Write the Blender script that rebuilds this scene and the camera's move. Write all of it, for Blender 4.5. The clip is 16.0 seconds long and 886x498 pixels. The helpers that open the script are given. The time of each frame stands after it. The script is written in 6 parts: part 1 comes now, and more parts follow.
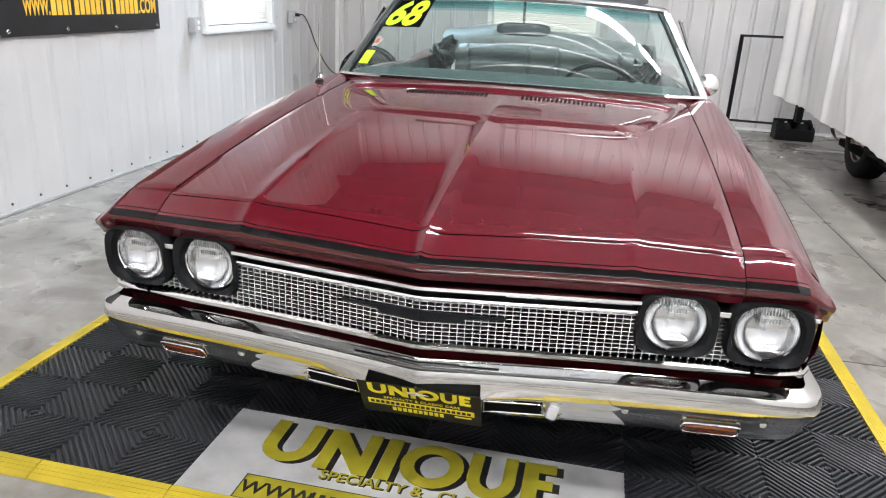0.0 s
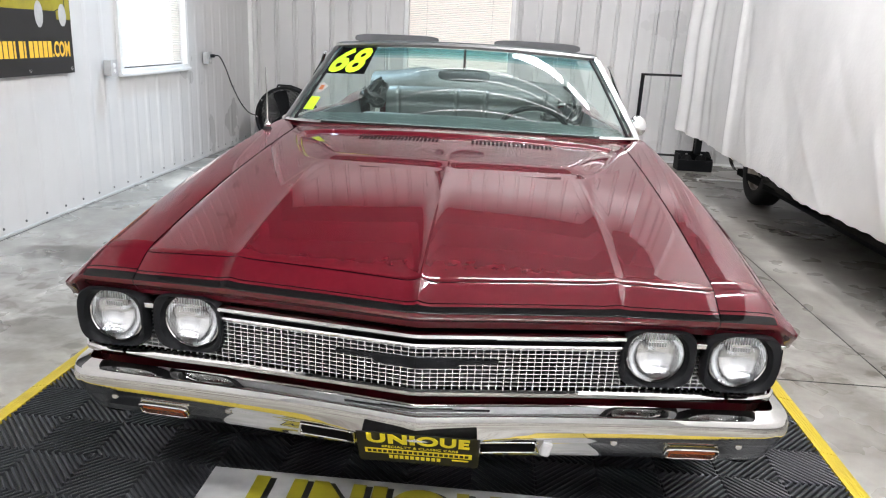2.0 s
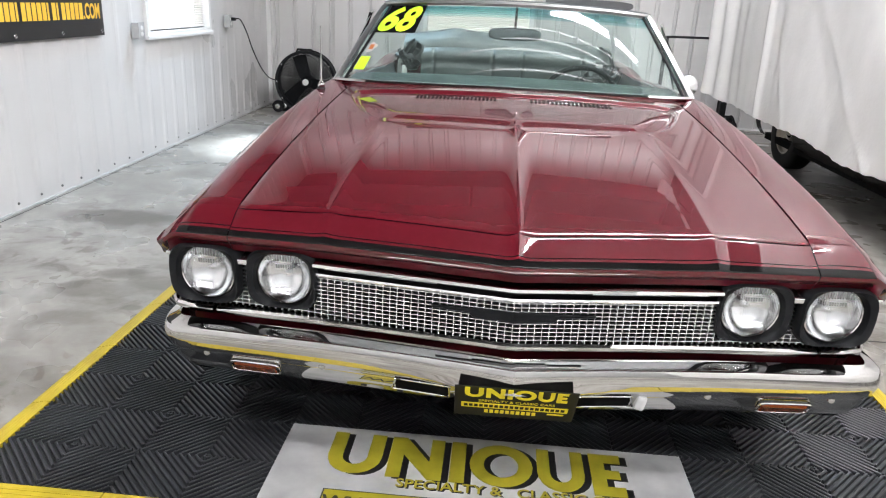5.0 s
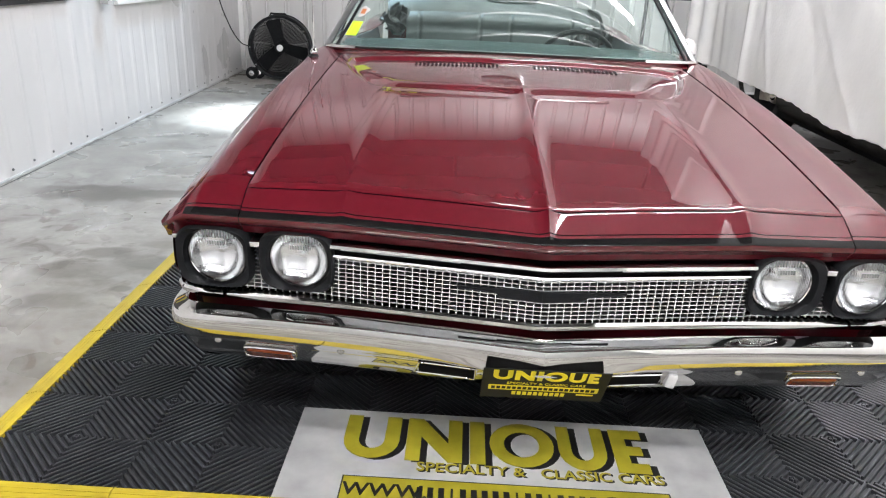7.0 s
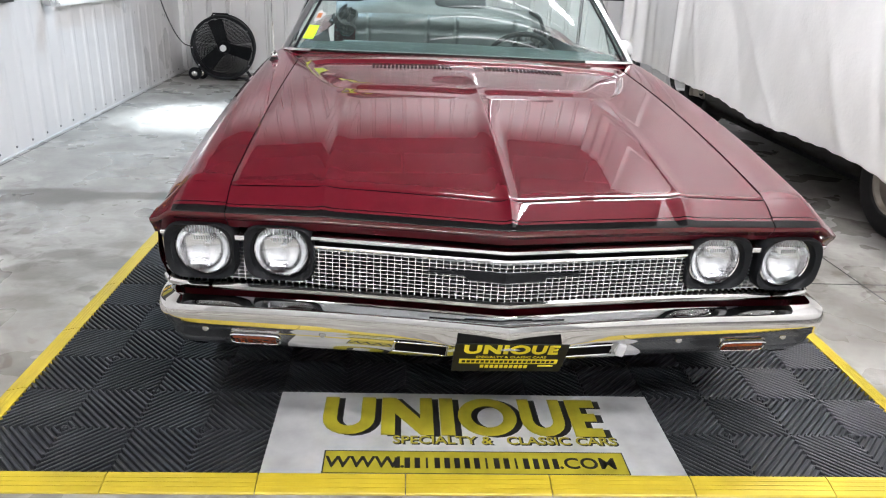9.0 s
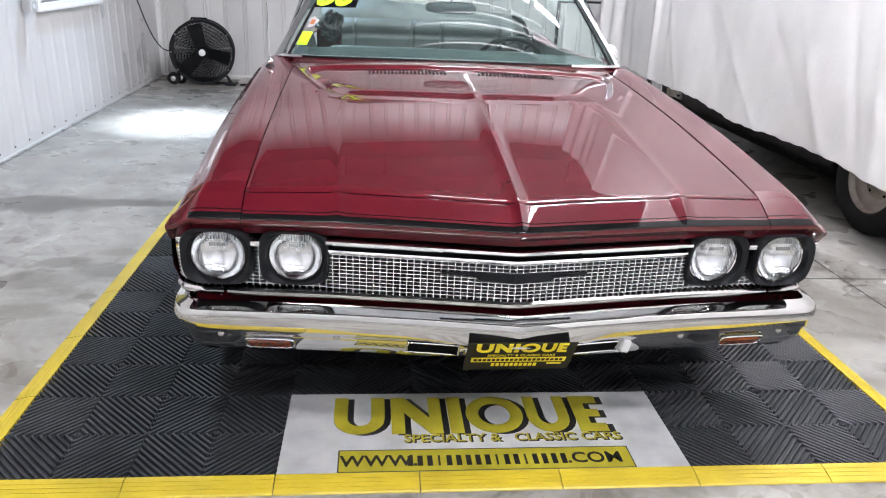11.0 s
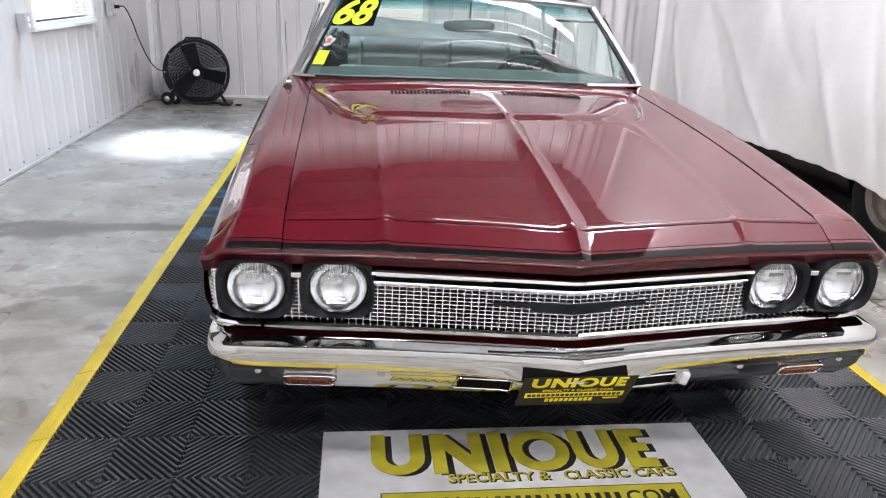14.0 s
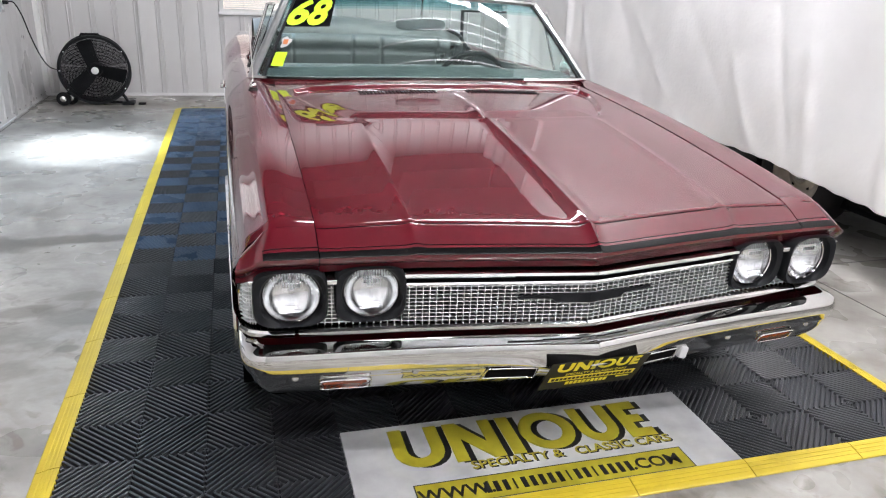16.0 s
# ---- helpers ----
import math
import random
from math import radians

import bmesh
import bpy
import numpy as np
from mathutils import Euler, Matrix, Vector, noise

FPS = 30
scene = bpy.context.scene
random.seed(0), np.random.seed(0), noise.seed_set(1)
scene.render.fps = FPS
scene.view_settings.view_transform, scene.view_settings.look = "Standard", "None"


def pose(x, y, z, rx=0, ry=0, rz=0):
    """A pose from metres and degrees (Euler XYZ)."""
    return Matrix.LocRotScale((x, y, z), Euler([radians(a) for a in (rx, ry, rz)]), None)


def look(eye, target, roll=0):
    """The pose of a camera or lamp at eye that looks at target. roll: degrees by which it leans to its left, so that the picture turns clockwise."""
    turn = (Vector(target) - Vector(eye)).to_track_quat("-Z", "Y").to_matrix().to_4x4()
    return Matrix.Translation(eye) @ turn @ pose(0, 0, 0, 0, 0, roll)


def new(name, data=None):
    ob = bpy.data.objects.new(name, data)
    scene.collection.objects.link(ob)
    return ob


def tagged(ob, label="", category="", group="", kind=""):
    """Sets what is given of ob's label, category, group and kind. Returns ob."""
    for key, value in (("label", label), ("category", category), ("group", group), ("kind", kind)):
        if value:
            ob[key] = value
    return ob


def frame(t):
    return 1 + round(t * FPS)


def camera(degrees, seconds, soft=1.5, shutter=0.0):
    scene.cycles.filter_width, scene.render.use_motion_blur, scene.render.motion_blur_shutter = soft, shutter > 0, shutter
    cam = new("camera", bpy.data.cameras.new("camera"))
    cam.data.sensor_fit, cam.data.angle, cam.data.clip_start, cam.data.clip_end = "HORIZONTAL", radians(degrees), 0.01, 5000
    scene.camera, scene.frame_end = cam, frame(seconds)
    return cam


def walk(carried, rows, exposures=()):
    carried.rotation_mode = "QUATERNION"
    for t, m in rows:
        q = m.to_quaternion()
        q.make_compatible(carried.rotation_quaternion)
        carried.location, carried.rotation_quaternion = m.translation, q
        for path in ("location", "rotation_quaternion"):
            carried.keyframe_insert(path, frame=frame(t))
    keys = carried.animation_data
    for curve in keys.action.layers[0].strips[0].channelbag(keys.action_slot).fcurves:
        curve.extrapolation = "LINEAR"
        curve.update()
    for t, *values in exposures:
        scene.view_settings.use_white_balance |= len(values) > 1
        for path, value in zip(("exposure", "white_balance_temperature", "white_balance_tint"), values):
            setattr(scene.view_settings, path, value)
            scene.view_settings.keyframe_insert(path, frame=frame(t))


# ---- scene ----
cam = camera(63.6, 16.0, soft=1.15)
ROWS = [
    (0.0, 0.3481, -1.5108, 1.3208, 70.46, -2.73, 11.95),
    (0.5, 0.2858, -1.5274, 1.3469, 71.07, -2.63, 10.38),
    (1.0, 0.2299, -1.5486, 1.3610, 72.05, -2.67, 7.65),
    (1.5, 0.1860, -1.5648, 1.3657, 72.98, -2.79, 5.21),
    (2.0, 0.1448, -1.5796, 1.3633, 73.47, -2.88, 4.11),
    (2.5, 0.1155, -1.6049, 1.3586, 73.63, -2.91, 3.78),
    (3.0, 0.1116, -1.6290, 1.3471, 73.68, -2.88, 3.71),
    (3.5, 0.1431, -1.6349, 1.3346, 73.50, -2.82, 3.83),
    (4.0, 0.0805, -1.6329, 1.3275, 72.80, -2.77, 4.08),
    (4.5, -0.0162, -1.6214, 1.3223, 71.88, -2.70, 4.17),
    (7.0, -0.2256, -1.5205, 1.3145, 68.31, -2.48, 1.61),
    (7.5, -0.2546, -1.5399, 1.3318, 68.16, -2.48, -0.08),
    (8.0, -0.2766, -1.5793, 1.3510, 68.10, -2.50, -1.30),
    (8.5, -0.2858, -1.6516, 1.3502, 68.23, -2.66, -2.35),
    (11.0, -0.4067, -1.7297, 1.3696, 68.54, -2.63, -5.51),
    (11.5, -0.4174, -1.7163, 1.3729, 69.12, -2.65, -5.79),
    (12.0, -0.4292, -1.7140, 1.3765, 69.60, -2.66, -5.90),
    (12.5, -0.4603, -1.7061, 1.3774, 69.90, -2.59, -5.93),
    (13.0, -0.5271, -1.6957, 1.3699, 69.98, -2.58, -6.07),
    (13.5, -0.5582, -1.6700, 1.3581, 70.01, -2.50, -6.35),
    (14.0, -0.5693, -1.5982, 1.3500, 70.03, -2.59, -6.90),
    (14.5, -0.6266, -1.5323, 1.3459, 69.94, -2.48, -7.39),
    (15.0, -0.7747, -1.5106, 1.3547, 69.59, -2.21, -9.20),
    (15.5, -0.8589, -1.5358, 1.3708, 69.51, -2.39, -13.14),
    (16.0, -0.9321, -1.5950, 1.3955, 69.44, -2.44, -16.16),
]
# the clip's camera opens a little and turns cooler as the dark mat fills its picture
EXPOSURES = [(0.0, 0.20, 6500, 10), (4.5, 0.20, 6500, 10), (7.0, 0.27, 6500, 10), (8.5, 0.26, 6450, 10), (11.0, 0.26, 6260, 13), (13.5, 0.25, 6370, 13), (15.0, 0.22, 6350, 12), (16.0, 0.18, 6400, 12)]
walk(cam, [(t, pose(x, y, z, rx, ry, rz)) for t, x, y, z, rx, ry, rz in ROWS], EXPOSURES)

# world and light
world = bpy.data.worlds.new("world")
scene.world = world
world.use_nodes = True
sky = world.node_tree.nodes.new("ShaderNodeTexSky")
sky.sky_type, sky.sun_disc = "NISHITA", False
sky.sun_elevation, sky.sun_rotation = radians(38), radians(200)
world.node_tree.links.new(sky.outputs[0], world.node_tree.nodes["Background"].inputs[0])
world.node_tree.nodes["Background"].inputs[1].default_value = 0.1

CEIL = 4.75          # ceiling height
XL, XR = -2.9, 5.2   # side walls
YB, YF = 7.45, -4.6  # back and front walls

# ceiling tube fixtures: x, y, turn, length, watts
# first two follow windscreen reflections; the rest are unseen, added to brighten
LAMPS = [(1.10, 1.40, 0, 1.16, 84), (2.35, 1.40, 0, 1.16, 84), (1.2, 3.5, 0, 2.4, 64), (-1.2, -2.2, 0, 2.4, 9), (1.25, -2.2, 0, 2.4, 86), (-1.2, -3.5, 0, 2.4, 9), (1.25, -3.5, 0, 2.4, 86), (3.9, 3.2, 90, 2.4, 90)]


def area_lamp(x, y, z, sx, sy, watts, color=(0.955, 0.965, 1.0)):
    data = bpy.data.lights.new("unseen_light", "AREA")
    data.shape, data.size, data.size_y, data.energy, data.color = "RECTANGLE", sx, sy, watts, color
    ob = new("unseen_light", data)
    ob.location = (x, y, z)
    return ob


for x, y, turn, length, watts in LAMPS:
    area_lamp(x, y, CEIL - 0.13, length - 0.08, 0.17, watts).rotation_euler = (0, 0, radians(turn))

# unseen fill lights added to brighten the rear wall, turned from the hood: x, y, watts
FILL_TILT = radians(80)
WALL_FILLS = [(-1.55, 6.1, 4.5), (0.95, 6.1, 8.5), (3.45, 6.1, 11)]
for x, y, watts in WALL_FILLS:
    wall_fill = area_lamp(x, y, CEIL - 0.42, 2.44, 0.06, watts)
    wall_fill.rotation_euler, wall_fill.data.spread = (FILL_TILT, 0, 0), radians(64)

spot = bpy.data.lights.new("spot_light", "SPOT")
spot.energy, spot.spot_size, spot.spot_blend, spot.shadow_soft_size, spot.color = 5000, radians(19.5), 1.0, 0.06, (0.78, 0.89, 1.0)
spot_ob = new("spot_light", spot)
# second wide lamp added for the spotlight's spill; it has no fixture
spill = bpy.data.lights.new("spot_spill", "SPOT")
spill.energy, spill.spot_size, spill.spot_blend, spill.shadow_soft_size, spill.color = 1000, radians(74), 1.0, 0.06, (0.62, 0.81, 1.0)
new("spot_spill", spill).matrix_world = look((-1.95, 5.3, CEIL - 0.2), (-1.75, 3.9, 0))
spot_ob.matrix_world = look((-2.05, 5.3, CEIL - 0.2), (-2.06, 4.76, 0))

# ---- materials ----
def material(name, color=(0.5, 0.5, 0.5), rough=0.5, metal=0.0, coat=0.0, vary=0.0, scale=6.0, bump=0.0, bump_scale=60.0, rough_vary=0.0, spec=0.5, coat_rough=0.02, detail=4.0, island=0.0, piece=0.0):
    """A Principled material with colour, roughness and relief varied by noise at two scales."""
    m = bpy.data.materials.new(name)
    m.use_nodes = True
    nt = m.node_tree
    b = nt.nodes["Principled BSDF"]
    b.inputs["Base Color"].default_value = (*color, 1)
    b.inputs["Roughness"].default_value = rough
    b.inputs["Metallic"].default_value = metal
    b.inputs["Coat Weight"].default_value = coat
    b.inputs["Coat Roughness"].default_value = coat_rough
    b.inputs["Specular IOR Level"].default_value = spec
    if vary or rough_vary or bump or piece:
        geo = nt.nodes.new("ShaderNodeNewGeometry")
        coarse = nt.nodes.new("ShaderNodeTexNoise")
        coarse.inputs["Scale"].default_value, coarse.inputs["Detail"].default_value = scale, detail
        fine = nt.nodes.new("ShaderNodeTexNoise")
        fine.inputs["Scale"].default_value, fine.inputs["Detail"].default_value = bump_scale, 3.0
        for n in (coarse, fine):
            nt.links.new(geo.outputs["Position"], n.inputs["Vector"])
    if vary or piece:
        ramp = nt.nodes.new("ShaderNodeMapRange")
        ramp.inputs[1].default_value, ramp.inputs[2].default_value = 0.3, 0.7
        ramp.inputs[3].default_value, ramp.inputs[4].default_value = 1 - vary, 1 + vary
        nt.links.new(coarse.outputs[0], ramp.inputs[0])
        value = ramp.outputs[0]
        if piece:
            info = nt.nodes.new("ShaderNodeObjectInfo")
            r2 = nt.nodes.new("ShaderNodeMapRange")
            r2.inputs[3].default_value, r2.inputs[4].default_value = 1 - piece, 1 + piece
            nt.links.new(info.outputs["Random"], r2.inputs[0])
            mul = nt.nodes.new("ShaderNodeMath")
            mul.operation = "MULTIPLY"
            nt.links.new(value, mul.inputs[0])
            nt.links.new(r2.outputs[0], mul.inputs[1])
            value = mul.outputs[0]
        hsv = nt.nodes.new("ShaderNodeHueSaturation")
        hsv.inputs["Color"].default_value = (*color, 1)
        nt.links.new(value, hsv.inputs["Value"])
        nt.links.new(hsv.outputs[0], b.inputs["Base Color"])
    if rough_vary:
        r = nt.nodes.new("ShaderNodeMapRange")
        r.inputs[1].default_value, r.inputs[2].default_value = 0.3, 0.7
        r.inputs[3].default_value, r.inputs[4].default_value = max(0.0, rough - rough_vary), rough + rough_vary
        nt.links.new(coarse.outputs[0], r.inputs[0])
        nt.links.new(r.outputs[0], b.inputs["Roughness"])
    if bump:
        bp = nt.nodes.new("ShaderNodeBump")
        bp.inputs["Strength"].default_value, bp.inputs["Distance"].default_value = 1.0, bump
        nt.links.new(fine.outputs[0], bp.inputs["Height"])
        nt.links.new(bp.outputs[0], b.inputs["Normal"])
    return m


def emitter(name, color, strength):
    m = bpy.data.materials.new(name)
    m.use_nodes = True
    nt = m.node_tree
    nt.nodes.clear()
    e, o = nt.nodes.new("ShaderNodeEmission"), nt.nodes.new("ShaderNodeOutputMaterial")
    e.inputs[0].default_value, e.inputs[1].default_value = (*color, 1), strength
    nt.links.new(e.outputs[0], o.inputs[0])
    return m


def glass(name, color, rough=0.0, ior=1.45):
    m = bpy.data.materials.new(name)
    m.use_nodes = True
    b = m.node_tree.nodes["Principled BSDF"]
    b.inputs["Base Color"].default_value = (*color, 1)
    b.inputs["Roughness"].default_value = rough
    b.inputs["Transmission Weight"].default_value = 1.0
    b.inputs["IOR"].default_value = ior
    return m


PAINT = material("burgundy_paint", (0.069, 0.0022, 0.0064), 0.5, 0.0, 1.0, vary=0.05, scale=40, coat_rough=0.012, spec=0.06)
PAINT.node_tree.nodes["Principled BSDF"].inputs["Coat IOR"].default_value = 1.62
STRIPE = material("black_stripe", (0.006, 0.0055, 0.0055), 0.55, 0.0, 0.45, vary=0.1, scale=30, spec=0.0, coat_rough=0.05)
CHROME = material("chrome", (0.68, 0.67, 0.655), 0.04, 1.0, vary=0.01, scale=6)
BRIGHT = material("bright_trim", (0.94, 0.94, 0.94), 0.2, 1.0, vary=0.05, scale=30)
LATTICE = material("anodised_lattice", (0.90, 0.92, 0.94), 0.28, 1.0, vary=0.06, scale=30)
SATIN = material("satin_black", (0.009, 0.0095, 0.0105), 0.5, vary=0.2, spec=0.12, scale=20, bump=0.0004, bump_scale=300)
# near-black: shade put into colour for gaps, slots and wells; also plain black parts
DARK = material("shade_and_black", (0.003, 0.003, 0.0035), 0.8, vary=0.2, scale=10, spec=0.05)
RUBBER = material("tyre_rubber", (0.010, 0.010, 0.0105), 0.7, spec=0.2, vary=0.2, scale=25, bump=0.001, bump_scale=120)
VINYL = material("black_vinyl", (0.045, 0.054, 0.055), 0.48, vary=0.25, scale=12, bump=0.0008, bump_scale=220)
BLACKV = material("black_folded_vinyl", (0.016, 0.018, 0.018), 0.42, vary=0.3, scale=14, bump=0.001, bump_scale=160)
# folded top's grey holds the light that it and the glass reflect
FOLDED = material("reflection_grey_vinyl", (0.10, 0.108, 0.104), 0.5, vary=0.3, scale=9, bump=0.001, bump_scale=140)
SEATM = material("grey_seat_vinyl", (0.080, 0.092, 0.090), 0.42, vary=0.2, scale=9, bump=0.0006, bump_scale=200)
DASH = material("dash_pad", (0.032, 0.046, 0.044), 0.7, vary=0.2, spec=0.15, scale=9, bump=0.0006, bump_scale=260)
AMBER = material("amber_lens", (0.15, 0.028, 0.008), 0.15, coat=0.8, vary=0.15, scale=60)
WALLM = material("white_ribbed_steel", (0.56, 0.553, 0.545), 0.36, vary=0.05, scale=1.6, bump=0.0005, bump_scale=9, rough_vary=0.1)
# grey of the unseen front wall, chosen to temper reflections in the chrome
DULLW = material("reflection_grey_steel", (0.46, 0.46, 0.455), 0.5, vary=0.1, scale=1.2)
CEILM = material("ceiling_liner", (0.02, 0.02, 0.021), 0.7, vary=0.05, scale=2)
TRIM = material("white_trim", (0.72, 0.72, 0.71), 0.4, vary=0.05, scale=5)
YELLOW = material("yellow_edge_plastic", (0.43, 0.325, 0.018), 0.45, vary=0.1, scale=7, bump=0.0006, bump_scale=90, piece=0.05)
TILEM = material("black_ribbed_plastic", (0.0200, 0.0215, 0.0240), 0.38, vary=0.25, scale=5, rough_vary=0.1, piece=0.12)
# the black tile again, with the lamp's blue sheen put into its colour
TILE_SHEEN = material("blue_sheen_black_plastic", (0.052, 0.088, 0.140), 0.30, vary=0.2, scale=5, rough_vary=0.1, piece=0.15)
VISOR = material("grey_vinyl", (0.075, 0.076, 0.08), 0.5, vary=0.15, scale=12, bump=0.0006, bump_scale=220)
SIGNW = material("worn_white_sign", (0.36, 0.36, 0.355), 0.4, vary=0.2, scale=9, detail=8, rough_vary=0.1)
SIGNY = material("sign_yellow", (0.28, 0.24, 0.018), 0.4, vary=0.16, scale=14, detail=8)
SIGNB = material("sign_black", (0.012, 0.012, 0.012), 0.4, vary=0.2, scale=14)
PLATEB = material("plate_black", (0.007, 0.007, 0.007), 0.4, spec=0.15, vary=0.1, scale=20)
PLATEY = material("plate_yellow", (0.75, 0.62, 0.02), 0.35, vary=0.05, scale=20)
NEON = material("neon_vinyl", (0.50, 0.83, 0.025), 0.45, vary=0.06, scale=20)
CLOTH = material("white_curtain", (0.85, 0.84, 0.825), 0.85, vary=0.04, scale=3, bump=0.0015, bump_scale=35)
BLIND = material("blind_slat", (0.85, 0.83, 0.80), 0.5, vary=0.03, scale=9)
STEEL = material("painted_steel_wheel", (0.30, 0.27, 0.23), 0.34, 0.8, vary=0.15, scale=20)
GREY = material("grey_plastic", (0.42, 0.42, 0.42), 0.5, vary=0.08, scale=20)
# screw heads darkened in colour for the shade they sit in
SCREW = material("shaded_screw_head", (0.10, 0.10, 0.10), 0.45, 0.5, vary=0.2, scale=40)
GOLD = material("banner_yellow", (0.85, 0.50, 0.05), 0.5, vary=0.1, scale=20)
BANNER = material("banner_black", (0.013, 0.013, 0.014), 0.4, vary=0.2, scale=6)
ORANGE = material("orange_paint", (0.4, 0.12, 0.03), 0.5, vary=0.2, scale=20)
DAYLIGHT = emitter("daylight", (1.0, 0.98, 0.97), 2.6)
WARMDAY = emitter("warm_daylight", (1.0, 0.90, 0.82), 1.2)
TUBE = emitter("tube_glow", (0.98, 0.965, 1.0), 80.0)
GLASS = glass("green_tinted_glass", (0.80, 0.93, 0.90))


def veiled_glass():
    """Green windscreen glass; its pale uneven veil paints reflected light over a dusty, wiped film."""
    m = glass("veiled_green_glass", (0.80, 0.93, 0.90))
    nt = m.node_tree
    # diffuse share painted in as a veil of reflected light and dirt
    dust_veil, haze = nt.nodes.new("ShaderNodeBsdfDiffuse"), nt.nodes.new("ShaderNodeBsdfGlossy")
    dust_veil.inputs[0].default_value = (0.56, 0.66, 0.62, 1)
    haze.inputs[0].default_value, haze.inputs["Roughness"].default_value = (0.9, 0.95, 0.93, 1), 0.20
    veil_noise = nt.nodes.new("ShaderNodeTexNoise")
    veil_noise.inputs["Scale"].default_value, veil_noise.inputs["Detail"].default_value = 3.0, 4.0
    coords = nt.nodes.new("ShaderNodeNewGeometry")
    nt.links.new(coords.outputs["Position"], veil_noise.inputs["Vector"])
    amount = nt.nodes.new("ShaderNodeMapRange")
    amount.inputs[1].default_value, amount.inputs[2].default_value, amount.inputs[3].default_value, amount.inputs[4].default_value = 0.3, 0.7, 0.009, 0.019
    nt.links.new(veil_noise.outputs[0], amount.inputs[0])
    film, both = nt.nodes.new("ShaderNodeMixShader"), nt.nodes.new("ShaderNodeMixShader")
    film.inputs[0].default_value = 0.12
    nt.links.new(dust_veil.outputs[0], film.inputs[1])
    nt.links.new(haze.outputs[0], film.inputs[2])
    nt.links.new(amount.outputs[0], both.inputs[0])
    nt.links.new(nt.nodes["Principled BSDF"].outputs[0], both.inputs[1])
    nt.links.new(film.outputs[0], both.inputs[2])
    nt.links.new(both.outputs[0], nt.nodes["Material Output"].inputs[0])
    return m


SCREEN = veiled_glass()
CLEAR = glass("clear_glass", (0.97, 0.98, 0.98))


def concrete():
    """Polished grey concrete: mottled at metre and hand scale, with brown stains and a soft sheen."""
    m = material("polished_concrete", (0.4, 0.385, 0.36), 0.3)
    nt = m.node_tree
    b = nt.nodes["Principled BSDF"]
    geo = nt.nodes.new("ShaderNodeNewGeometry")

    def noise_of(scale, detail, distort=0.0):
        n = nt.nodes.new("ShaderNodeTexNoise")
        n.inputs["Scale"].default_value, n.inputs["Detail"].default_value, n.inputs["Distortion"].default_value = scale, detail, distort
        nt.links.new(geo.outputs["Position"], n.inputs["Vector"])
        return n

    def mixed(fac, a, c, kind="MIX"):
        x = nt.nodes.new("ShaderNodeMix")
        x.data_type, x.blend_type = "RGBA", kind
        for socket, value in ((x.inputs[0], fac), (x.inputs[6], a), (x.inputs[7], c)):
            if isinstance(value, (int, float)):
                socket.default_value = value
            elif isinstance(value, tuple):
                socket.default_value = value
            else:
                nt.links.new(value, socket)
        return x.outputs[2]

    def ramped(n, lo, hi):
        r = nt.nodes.new("ShaderNodeMapRange")
        r.inputs[1].default_value, r.inputs[2].default_value = lo, hi
        nt.links.new(n.outputs[0], r.inputs[0])
        return r.outputs[0]

    big, mid, small = noise_of(0.9, 4, 0.2), noise_of(2.6, 3, 0.2), noise_of(30, 6)
    c = mixed(ramped(big, 0.35, 0.68), (0.205, 0.192, 0.170, 1), (0.310, 0.296, 0.270, 1))
    c = mixed(ramped(mid, 0.42, 0.95), c, (0.140, 0.130, 0.113, 1))
    # trowel clouds, paler and darker, a hand to an arm wide
    cloud = noise_of(4.2, 6, 0.9)
    c = mixed(ramped(cloud, 0.50, 0.78), c, mixed(0.62, c, (0.43, 0.415, 0.385, 1)))
    c = mixed(ramped(cloud, 0.46, 0.22), c, mixed(0.62, c, (0.105, 0.094, 0.078, 1)))
    # crisp dark scuffs where cars are driven in
    spots, soft_mid = noise_of(7.5, 7, 1.4), noise_of(1.1, 2)
    gate = nt.nodes.new("ShaderNodeMath")
    gate.operation = "MULTIPLY"
    nt.links.new(ramped(spots, 0.53, 0.65), gate.inputs[0])
    nt.links.new(ramped(soft_mid, 0.42, 0.60), gate.inputs[1])
    c = mixed(gate.outputs[0], c, mixed(0.66, c, (0.080, 0.064, 0.047, 1)))
    c = mixed(ramped(small, 0.3, 0.75), c, mixed(1.0, c, (0.84, 0.84, 0.83, 1), "MULTIPLY"))
    for x, y, rx, ry, deep in ((-2.27, 2.40, 0.44, 0.2, 1.0), (-1.86, 2.44, 0.55, 0.1, 0.95), (-1.82, 1.53, 0.17, 0.09, 0.75), (-1.60, 1.45, 0.20, 0.10, 0.65), (-1.59, 1.66, 0.15, 0.06, 0.55), (-1.93, 1.33, 0.22, 0.12, 0.6), (-1.59, 1.155, 0.06, 0.04, 0.8), (-1.80, 1.01, 0.20, 0.10, 0.5), (-2.12, 1.55, 0.22, 0.08, 0.5), (-1.75, 0.5, 0.30, 0.22, 0.4), (1.72, 2.2, 0.12, 0.2, 0.4), (2.0, 4.2, 0.35, 0.3, 0.3), (2.3, 3.3, 0.35, 0.12, 0.35)):
        sub_ = nt.nodes.new("ShaderNodeVectorMath")
        sub_.operation = "SUBTRACT"
        sub_.inputs[1].default_value = (x, y, 0)
        nt.links.new(geo.outputs["Position"], sub_.inputs[0])
        div = nt.nodes.new("ShaderNodeVectorMath")
        div.operation = "DIVIDE"
        div.inputs[1].default_value = (rx, ry, 1)
        nt.links.new(sub_.outputs[0], div.inputs[0])
        ln = nt.nodes.new("ShaderNodeVectorMath")
        ln.operation = "LENGTH"
        nt.links.new(div.outputs[0], ln.inputs[0])
